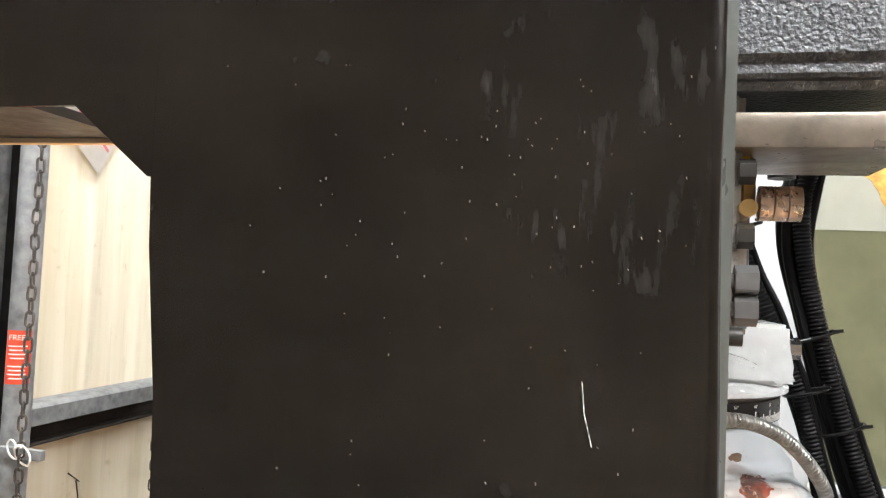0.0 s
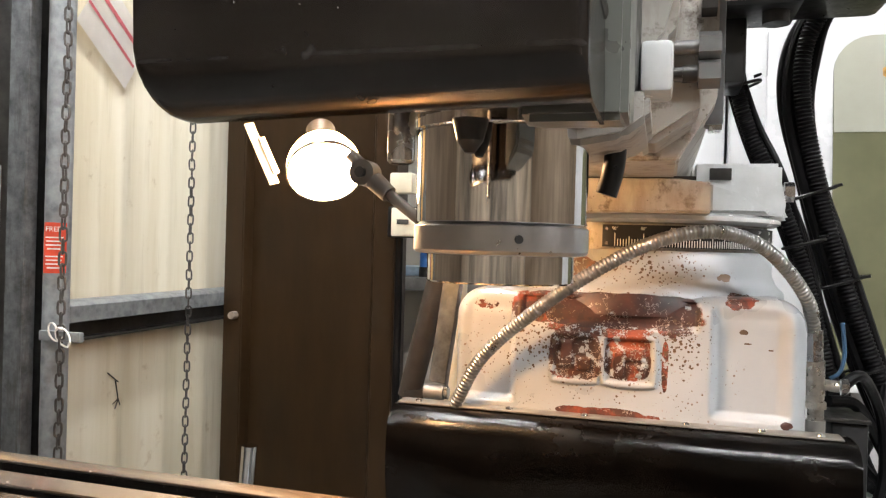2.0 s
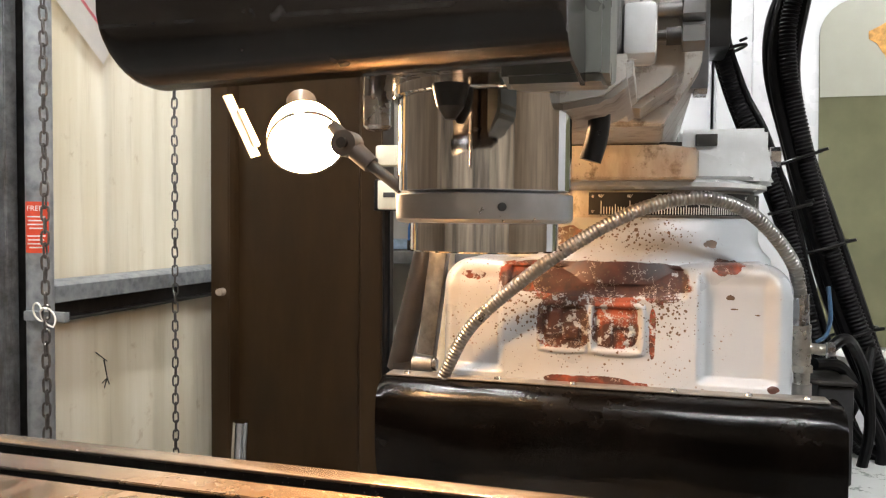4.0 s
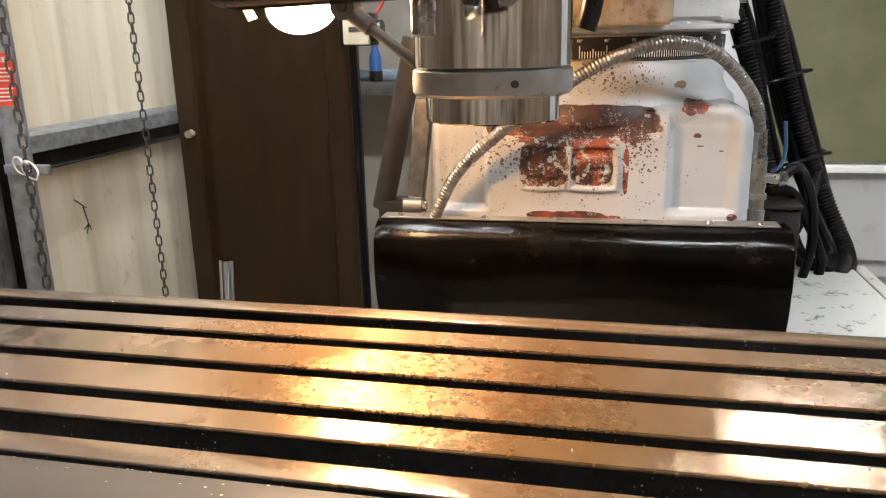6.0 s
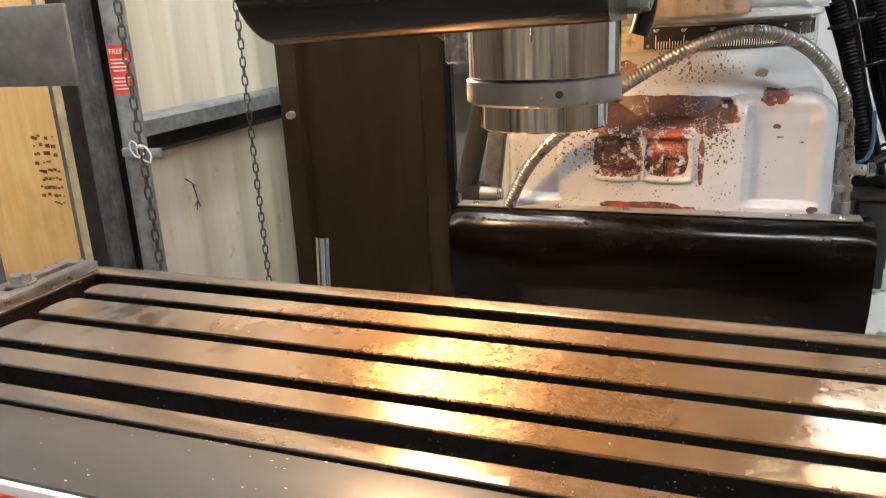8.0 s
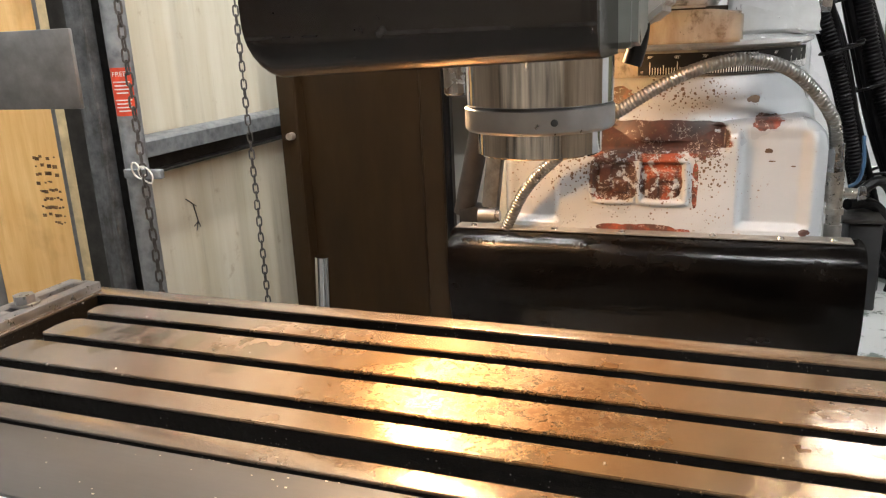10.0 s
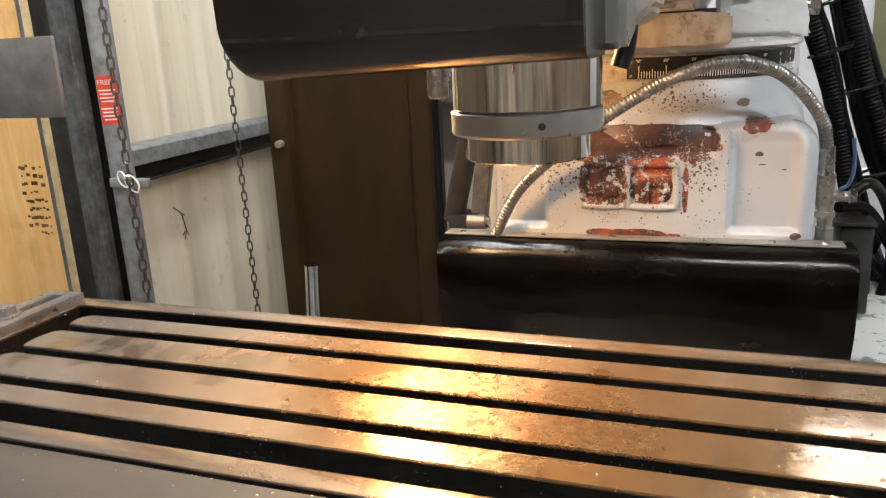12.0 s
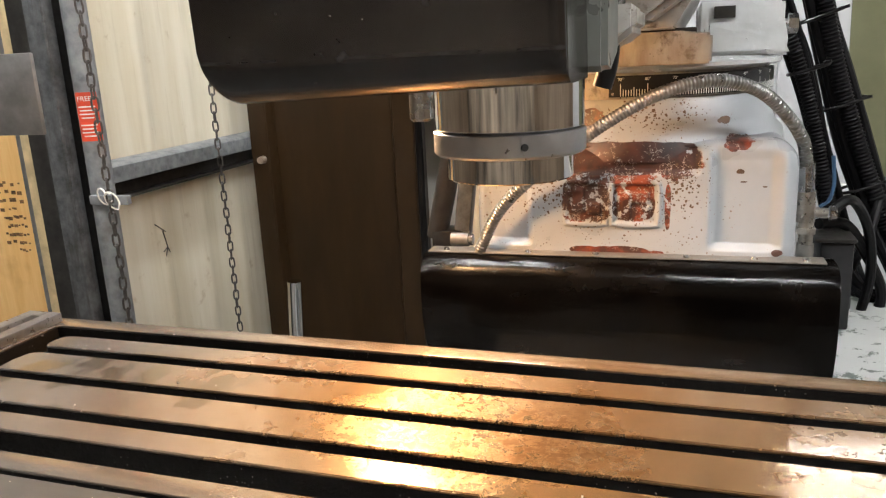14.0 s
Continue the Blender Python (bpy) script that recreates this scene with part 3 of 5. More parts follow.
def chain(x, y, z0, z1, label, r=0.0024):
    """A hanging chain of single links."""
    c = thing("hanging_chain", label, "chain", "hanging chains")
    b = bm_new()
    ln, w, n, k = 0.0078, 0.0068, 14, 6
    ring = []
    for i in range(n):
        a = 2 * math.pi * i / n
        ring.append(Vector((w * math.cos(a), 0, w * math.sin(a) + (ln if math.sin(a) > 1e-6 else -ln if math.sin(a) < -1e-6 else 0))))
    rows = []
    for i in range(n):
        d = (ring[(i + 1) % n] - ring[i - 1]).normalized()
        u = Vector((0, 1, 0))
        v = d.cross(u)
        rows.append([b.verts.new(ring[i] + r * (math.cos(2 * math.pi * j / k) * u + math.sin(2 * math.pi * j / k) * v)) for j in range(k)])
    for i in range(n):
        for j in range(k):
            b.faces.new((rows[i][j], rows[i][(j + 1) % k], rows[(i + 1) % n][(j + 1) % k], rows[(i + 1) % n][j]))
    me = mesh_of("link", b, DARKCHAIN)
    z, i = z1, 0
    rnd = random.Random(7)
    while z > z0:
        ob = new("link", me)
        ob.parent = c
        ob.matrix_basis = pose(x + rnd.uniform(-0.0008, 0.0008), y, z, rnd.uniform(-3, 3), rnd.uniform(-3, 3), (90 if i % 2 else 0) + 25 + rnd.uniform(-9, 9))
        z -= 0.0245
        i += 1
    return c


DARKCHAIN = simple("dark_steel_chain", (0.10, 0.095, 0.09), 0.42, 0.7, 0.3, 60, 300, 0.1)
chain(-1.10, 1.275, 0.535, 3.59, "dark steel chain hanging in front of cladding")
chain(-1.042, 0.762, 0.45, 3.59, "dark steel chain hanging beside galvanised post")
tie = bm_new()
for cx, cz, rx, rz, tilt in ((-1.030, 1.032, 0.024, 0.017, -38), (-1.052, 1.042, 0.014, 0.019, 20)):
    c, q = math.cos(radians(tilt)), math.sin(radians(tilt))
    ring = [(rx * math.cos(a), rz * math.sin(a)) for a in [i * 0.42 for i in range(14)]]
    sweep(tie, spline([(cx + u * c - v * q, 0.748 + 0.0012 * k, cz + u * q + v * c) for k, (u, v) in enumerate(ring)], 4), 0.0019, 6)
sweep(tie, spline([(-1.045, 0.75, 1.044), (-1.034, 0.746, 1.052), (-1.027, 0.747, 1.050)], 4), 0.0022, 6)
solo("cable_tie", tie, TIEW, "white nylon tie looped round the chain", "tie")


def wall_paper_sheet():
    p = thing("notice_sheet", "white paper notice with pink stripes on cladding", "paper")
    c, u, v = Vector((-1.262, 1.150, 1.750)), Vector((0, 0.80, -0.60)).normalized(), Vector((0, 0.55, 0.83)).normalized()
    def quad(a0, a1, b0, b1, d):
        bm = bm_new()
        vs = [bm.verts.new(c + u * a + v * b + Vector((d + 0.02 * max(0, a - 0.05), 0, 0))) for a, b in ((a0, b0), (a1, b0), (a1, b1), (a0, b1))]
        f = bm.faces.new(vs)
        bmesh.ops.solidify(bm, geom=[f], thickness=0.0006)
        return bm
    part("sheet", quad(-0.11, 0.11, -0.07, 0.10, 0.003), PAPERM, p)
    part("stripe", quad(-0.11, 0.10, 0.045, 0.058, 0.0048), PINK, p, "pink printed stripe")
    part("stripe", quad(-0.11, 0.10, -0.005, 0.004, 0.0048), PINK, p, "pink printed stripe")


wall_paper_sheet()

web = bm_new()
for a, b in (((0, 0), (0.012, -0.05)), ((0.012, -0.05), (-0.008, -0.06)), ((0.012, -0.05), (0.02, -0.068)), ((-0.03, 0.025), (0.012, -0.005)), ((0.012, -0.05), (0.0, -0.075))):
    cyl(web, (-1.268, 1.205 + a[0], 0.855 + a[1]), (-1.268, 1.205 + b[0], 0.855 + b[1]), 0.0018, 0.0014, 6)
solo("hook_clip", web, DARK, "small dark twisted wire clip on cladding", "clip")

# bright rod in front of the brown column
rod = thing("steel_rod", "bright round steel rod standing before brown column", "rod")
part("rod", cyl(bm_new(), (-0.905, 1.2, 0), (-0.862, 1.2, 0.725), 0.0195, 0.0195, 40), CHROME, rod)
part("foot", cyl(bm_new(), (-0.905, 1.2, 0), (-0.905, 1.2, 0.03), 0.07, 0.06, 24), DARK, rod)


def plywood():
    b = thing("plywood_board", "orange plywood board with stained black marks", "board")
    part("panel", box(bm_new(), -2.6, -1.795, 1.22, 1.238, 0, 1.9, 0.002), PLY, b)
    part("frame_batten", box(bm_new(), -1.79, -1.772, 1.21, 1.25, 0, 1.9, 0.002), GREYSTEEL, b, "grey metal edge strip")
    part("edge_batten", box(bm_new(), -1.77, -1.715, 1.205, 1.25, 0, 1.9, 0.004), YELLOWEDGE, b, "pale scuffed timber batten")
    rnd = random.Random(3)
    marks = bm_new()
    for r in range(9):
        for k in range(7):
            if rnd.random() < 0.78:
                x, z, s = -1.90 + k * 0.013 + rnd.uniform(-0.003, 0.003), 0.985 - r * 0.026 + rnd.uniform(-0.004, 0.004), rnd.uniform(0.003, 0.0085)
                box(marks, x - s, x + s, 1.2188, 1.2198, z - s * 0.7, z + s * 0.7)
    tagged(part("stencil_print", marks, simple("faded_stencil_ink", (0.20, 0.10, 0.035), 0.6, 0.0, 0.7, 70), b, "faded dark stencil marks"), kind="stuff")
    b.matrix_basis = pose(0.05, 0, 0)


plywood()


def pendant():
    p = thing("control_pendant", "grey steel control pendant on a floor post", "pendant")
    part("housing", box(bm_new(), -1.32, -0.828, 0.397, 0.405, 1.212, 1.338, 0.002), GREYSTEEL, p)
    part("post", box(bm_new(), -1.26, -1.18, 0.405, 0.485, 0.02, 1.40, 0.006), GREYSTEEL, p)
    part("foot_plate", box(bm_new(), -1.38, -1.06, 0.30, 0.60, 0, 0.02, 0.004), GREYSTEEL, p)
    return p


pendant()

# ---- the white enclosed machine at the back ----
def enclosure():
    e = thing("machine_enclosure", "white enclosed machine with olive rounded window", "machine")
    part("body", box(bm_new(), 0.30, 3.2, 2.0, 3.4, 0.50, 2.06, 0.01), PANEL, e)
    part("lower_body", box(bm_new(), 0.34, 3.2, 2.03, 3.4, 0.12, 0.50, 0.006), PANEL, e)
    part("kick", box(bm_new(), 0.40, 3.2, 2.10, 3.4, 0, 0.12), DARK, e, "dark recessed kick plate")
    part("side_cover", box(bm_new(), -0.02, 0.292, 2.06, 3.2, 0, 2.06, 0.01), PANEL, e)
    d = part("door", box(bm_new(), 0.40, 1.9, 1.975, 1.998, 0.56, 2.0, 0.008), PANEL, e)
    pts = []
    for cx, cz, a in ((1.55, 1.78, 0), (0.68, 1.78, 90), (0.64, 0.92, 180), (1.55, 0.92, 270)):
        pts += [(cx + 0.10 * math.cos(radians(a + k * 15)) * (1 if cz > 1.2 else 0.45), cz + 0.10 * math.sin(radians(a + k * 15)) * (1 if cz > 1.2 else 0.45)) for k in range(7)]
    w = part("window", prism(bm_new(), pts, "y", 1.965, 1.974), GLASS, d, "olive tinted polycarbonate window")
    # paler sheet laid over the window above z 1.6
    up = [(x, max(z, 1.6)) for x, z in pts[:14]] + [(0.585, 1.6), (1.649, 1.6)]
    part("window_upper", prism(bm_new(), up, "y", 1.9625, 1.9648), simple("pale_grey_window_sheet", (0.34, 0.34, 0.29), 0.2, 0.0, 0.12, 2.5), d, "paler upper part of the window")
    part("sill", box(bm_new(), 0.58, 1.7, 1.94, 1.974, 0.845, 0.868, 0.004), WHITE, d, "white ledge below window")
    st = thing("window_sticker", "torn orange brown sticker on olive window", "sticker")
    rnd = random.Random(5)
    for z0, x0 in ((1.77, 0.755), (1.74, 0.775), (1.70, 0.785)):
        pl = [(x0 + (0.04 + rnd.uniform(-0.012, 0.012)) * math.cos(i * 0.7), z0 + (0.035 + rnd.uniform(-0.012, 0.012)) * math.sin(i * 0.7)) for i in range(9)]
        part("flake", prism(bm_new(), pl, "y", 1.9600 - 0.0004 * rnd.random(), 1.9622), ORANGE, st)


enclosure()

# bench and bits beyond the column
bench = thing("back_bench", "grey steel bench against pale wall", "bench")
part("top", box(bm_new(), -1.4, -0.30, 2.3, 2.8, 1.06, 1.11, 0.004), GREYSTEEL, bench)
for x in (-1.35, -0.4):
    for y in (2.34, 2.74):
        part("leg", box(bm_new(), x, x + 0.05, y, y + 0.05, 0, 1.06, 0.003), GREYSTEEL, bench)
part("back_panel", box(bm_new(), -1.4, -0.10, 2.82, 2.84, 0.0, 1.9), WALLP, bench, "pale panel behind the bench")
spray = thing("blue_bottle", "small blue plastic bottle standing on bench", "bottle")
part("bottle", lathe(bm_new(), [(0, 1.111), (0.022, 1.111), (0.024, 1.12), (0.024, 1.2), (0.012, 1.235), (0.011, 1.26), (0, 1.26)], -0.79, 2.4, 20), BLUE, spray)
part("cap", cyl(bm_new(), (-0.79, 2.4, 1.111), (-0.79, 2.4, 1.15), 0.027, 0.026, 16), BLACKPL, spray, "dark base ring")
boxy = thing("blue_tray", "pale blue plastic tray on bench", "tray")
part("tray", box(bm_new(), -0.95, -0.62, 2.44, 2.6, 1.111, 1.15, 0.006), simple("pale_blue_plastic", (0.35, 0.47, 0.62), 0.45), boxy)


def wall_switch():
    s = thing("switch_box", "cream isolator switch on brown column", "switch")
    part("back_box", box(bm_new(), -0.599, -0.51, 1.43, 1.50, 1.255, 1.338, 0.004), BLACKPL, s, "black backing box")
    part("face", box(bm_new(), -0.580, -0.512, 1.405, 1.4295, 1.258, 1.334, 0.004), CREAM, s)
    part("slot", box(bm_new(), -0.563, -0.530, 1.4025, 1.4048, 1.290, 1.303, 0.001), INK, s, "dark lettered slot")
    part("knob", cyl(bm_new(), (-0.511, 1.44, 1.292), (-0.482, 1.44, 1.292), 0.03, 0.027, 20), BLACKPL, s, "black rotary knob")
    w = bm_new()
    sweep(w, spline([(-0.57, 1.45, 1.26), (-0.572, 1.46, 1.0), (-0.565, 1.44, 0.8), (-0.56, 1.45, 0.02)], 8), 0.011, 8)
    part("cable", w, CONDUIT, s, "black supply cable")
    r = bm_new()
    sweep(r, spline([(-0.50, 1.45, 1.335), (-0.482, 1.46, 1.37), (-0.47, 1.46, 1.42), (-0.472, 1.46, 1.60)], 8), 0.004, 6)
    part("red_wire", r, RED, s, "thin red wire")
    part("upper_box", box(bm_new(), -0.60, -0.535, 1.44, 1.50, 1.375, 1.43, 0.006), CREAM, s, "small grey cover above")


wall_switch()

# ---- the milling machine ----
def mill_base():
    m = thing("milling_machine_base", "grey white machine column with knee and saddle", "milling machine")
    part("column", box(bm_new(), -0.11, 0.25, 0.48, 1.0, 0.05, 1.05, 0.03, 3), PAINT, m)
    part("foot", box(bm_new(), -0.25, 0.40, -0.25, 1.1, 0, 0.06, 0.01), PAINT, m)
    part("knee", box(bm_new(), -0.14, 0.28, -0.10, 0.48, 0.45, 0.78, 0.02), PAINT, m)
    part("saddle", box(bm_new(), -0.22, 0.30, -0.12, 0.16, 0.78, 0.905, 0.01), PAINT, m)
    part("knee_screw", cyl(bm_new(), (0.07, 0.1, 0.06), (0.07, 0.1, 0.45), 0.04, 0.04, 24), RODSTEEL, m)
    return m


mill_base()


def smooth(a, b, v):
    t = max(0.0, min(1.0, (v - a) / (b - a)))
    return t * t * (3 - 2 * t)


def column_head():
    """The cast top of the column with its recesses and worn raised badge."""
    c = thing("column_head", "chipped grey white casting with red primer patches", "casting")
    X0, X1, Z0, Z1, R = -0.138, 0.276, 1.030, 1.186, 0.036

    def depth(x, z):
        d = 0.0
        # rounded shoulders
        ex = max(X0 + R - x, x - (X1 - R), 0.0)
        ez = max(z - (Z1 - R), 0.0)
        e = min(R, math.hypot(ex, ez))
        d += R - math.sqrt(max(0.0, R * R - e * e))
        # recessed panels either side of the raised middle
        d += 0.012 * smooth(0.168, 0.180, x) * (1 - smooth(0.240, 0.262, x)) * smooth(1.046, 1.056, z) * (1 - smooth(1.160, 1.186, z))
        d += 0.012 * smooth(-0.132, -0.112, x) * (1 - smooth(-0.066, -0.054, x)) * smooth(1.046, 1.056, z) * (1 - smooth(1.160, 1.186, z))
        # brow above the badge
        d += 0.007 * smooth(-0.052, -0.046, x) * (1 - smooth(0.152, 0.160, x)) * smooth(1.142, 1.152, z) * (1 - smooth(1.176, 1.180, z))
        # worn raised badge: two soft square lobes with rims, blocks inside, all as plain shapes
        for cx, hx, rim in ((0.016, 0.029, 0.0030), (0.079, 0.032, 0.0042)):
            q = max(abs(x - cx) / hx, abs(z - 1.107) / 0.030)
            q += 0.35 * max(0.0, math.hypot(abs(x - cx) / hx, abs(z - 1.107) / 0.030) - 1.12)
            d -= rim * smooth(0.80, 0.90, q) * (1 - smooth(0.98, 1.12, q))
            d += 0.0012 * (1 - smooth(0.72, 0.84, q))
        for cx, cz, hx, hz in ((0.006, 1.112, 0.0085, 0.017), (0.027, 1.100, 0.010, 0.008), (0.068, 1.104, 0.0065, 0.019), (0.086, 1.115, 0.012, 0.008), (0.092, 1.096, 0.006, 0.008)):
            d -= 0.0034 * (1 - smooth(0.7, 1.15, max(abs(x - cx) / hx, abs(z - cz) / hz)))
        return d

    nx, nz = 320, 130
    bm = bm_new()
    front = [[None] * (nx + 1) for _ in range(nz + 1)]
    for j in range(nz + 1):
        for i in range(nx + 1):
            x, z = X0 + (X1 - X0) * i / nx, Z0 + (Z1 - Z0) * j / nz
            y = 0.425 + depth(x, z)
            # rounded upper corners of the outline
            ex, ez = max(X0 + R - x, x - (X1 - R), 0.0), max(z - (Z1 - R), 0.0)
            if ex > 0 and math.hypot(ex, ez) > R:
                k = R / math.hypot(ex, ez)
                x = X1 - R + ex * k if x > 0 else X0 + R - ex * k
                z = Z1 - R + ez * k
            front[j][i] = bm.verts.new((x, y, z))
    for j in range(nz):
        for i in range(nx):
            bm.faces.new((front[j][i], front[j][i + 1], front[j + 1][i + 1], front[j + 1][i]))
    rim = [front[0][i] for i in range(nx + 1)] + [front[j][nx] for j in range(1, nz + 1)] + [front[nz][i] for i in range(nx - 1, -1, -1)] + [front[j][0] for j in range(nz - 1, 0, -1)]
    back = [bm.verts.new((v.co.x, 0.98, v.co.z)) for v in rim]
    for i in range(len(rim)):
        j = (i + 1) % len(rim)
        bm.faces.new((rim[i], rim[j], back[j], back[i]))
    bm.faces.new(back)
    part("casting", bm, PAINT, c, angle=60)

    # turret base above the block
    part("turret_base", lathe(bm_new(), [(0, 1.16), (0.196, 1.16), (0.192, 1.186), (0.182, 1.196), (0.177, 1.208), (0.176, 1.233), (0.172, 1.238), (0, 1.238)], 0.079, 0.625, 96), PAINT, c, angle=50)
    return c


column_head()


def degree_ring():
    d = thing("degree_scale", "black swivel degree scale with white graduations", "scale")
    cx, cy, R = 0.079, 0.625, 0.1765
    part("core", lathe(bm_new(), [(0, 1.238), (0.170, 1.238), (0.170, 1.272), (0, 1.272)], cx, cy, 96), RAM, d, "oily beige swivel ring")
    part("scale_strip", lathe(bm_new(), [(0.171, 1.2415), (R, 1.2415), (R, 1.2685), (0.171, 1.2685), (0.171, 1.2415)], cx, cy, 48, -102, 15), BLACKPL, d)
    tick = bm_new()
    box(tick, -0.0005, 0.0005, 0, 0.0004, 0, 1)
    me = mesh_of("tick", tick, WHITEINK)
    for i in range(0, 92):
        a = radians(-97 + i * 1.1)
        h = 0.0155 if i % 10 == 0 else 0.0115 if i % 5 == 0 else 0.0085
        ob = new("tick", me)
        ob.parent = d
        ob.matrix_basis = Matrix.Translation((cx + (R + 0.0001) * math.cos(a), cy + (R + 0.0001) * math.sin(a), 1.2425)) @ Matrix.Rotation(a - math.pi / 2, 4, "Z") @ Matrix.Diagonal((1, 1, h, 1))
        if i % 10 == 0:
            letters("%d°" % (90 - i), 0.0052, Matrix.Translation((cx + (R + 0.0004) * math.cos(a), cy + (R + 0.0004) * math.sin(a), 1.2638)) @ Matrix.Rotation(a + math.pi / 2, 4, "Z") @ Matrix.Rotation(math.pi / 2, 4, "X"), WHITEINK, d)
    a = radians(-100.2)
    for z in (1.2635, 1.2455):
        b = bm_new()
        cyl(b, (cx + R * math.cos(a), cy + R * math.sin(a), z), (cx + (R + 0.0015) * math.cos(a), cy + (R + 0.0015) * math.sin(a), z), 0.0018, 0.0018, 12)
        part("rivet", b, RODSTEEL, d)


degree_ring()


def turret():
    t = thing("turret", "pale grey turret with clamp and oily saddle", "turret")
    part("flange", lathe(bm_new(), [(0, 1.272), (0.178, 1.272), (0.186, 1.276), (0.186, 1.281), (0.168, 1.286), (0, 1.286)], 0.079, 0.625, 96), LUGWHITE, t)
    part("saddle", prism(bm_new(), [(-0.075, 1.281), (0.166, 1.281), (0.166, 1.316), (0.13, 1.320), (-0.04, 1.320), (-0.075, 1.316)], "y", 0.40, 0.95, 0.003), RAM, t, "oily beige saddle")
    part("clamp_housing", prism(bm_new(), [(0.15, 1.283), (0.275, 1.283), (0.268, 1.295), (0.264, 1.305), (0.264, 1.359), (0.15, 1.359)], "y", 0.60, 0.78, 0.005), LUGWHITE, t)
    part("clamp_gusset", prism(bm_new(), [(0.16, 1.286), (0.255, 1.286), (0.215, 1.312), (0.16, 1.328)], "y", 0.54, 0.60, 0.006), LUGWHITE, t)
    n = bm_new()
    box(n, 0.172, 0.200, 0.594, 0.606, 1.336, 1.352, 0.001)
    part("slot_block", n, DARK, t, "dark clamp slot")
    b = bm_new()
    cyl(b, (0.262, 0.66, 1.325), (0.276, 0.66, 1.325), 0.007, 0.007, 16)
    hexnut(b, (0.281, 0.66, 1.325), (1, 0, 0), 0.014, 0.013)
    part("clamp_bolt", b, RODSTEEL, t)
    return t


turret()


def ram():
    r = thing("ram", "oily beige dovetail ram carrying the head", "ram")
    part("slide", prism(bm_new(), [(-0.035, 1.322), (0.125, 1.322), (0.155, 1.372), (0.158, 1.378), (0.158, 1.50), (-0.068, 1.50), (-0.068, 1.378), (-0.065, 1.372)], "y", 0.24, 1.25, 0.002), RAM, r)
    # solid dark strip stands in for the shade in the gap
    part("gib_strip", box(bm_new(), -0.10, 0.148, 0.41, 0.9, 1.318, 1.3235), DARK, r, "dark strip filling the shaded gib gap")
    part("adapter", prism(bm_new(), [(-0.09, 1.345), (0.10, 1.325), (0.140, 1.352), (0.146, 1.62), (-0.10, 1.62)], "y", 0.165, 0.245, 0.006), RAM, r)
    part("adapter_web", prism(bm_new(), [(0.06, 1.34), (0.118, 1.40), (0.126, 1.47), (0.12, 1.60), (0.02, 1.60)], "y", 0.10, 0.17, 0.008), RAM, r)
    part("stop_bar", box(bm_new(), 0.150, 0.167, 0.29, 0.32, 1.363, 1.72, 0.0015), simple("blue_grey_bar", (0.20, 0.22, 0.25), 0.35, 0.3), r, "blue grey stop bar")
    part("bar_tip", box(bm_new(), 0.154, 0.166, 0.293, 0.317, 1.358, 1.3628), RODSTEEL, r)
    for z in (1.405, 1.383):
        b = bm_new()
        cyl(b, (0.118, 0.157, z), (0.138, 0.157, z), 0.006, 0.006, 16)
        hexnut(b, (0.146, 0.157, z), (1, 0, 0), 0.0125, 0.017)
        part("adjusting_bolt", b, GREYSTEEL, r, "grey hexagon adjusting bolt")
    for z in (1.44, 1.49):
        part("lock_nut", hexnut(bm_new(), (0.145, 0.16, z), (1, 0, 0), 0.010, 0.012), DARK, r)


ram()


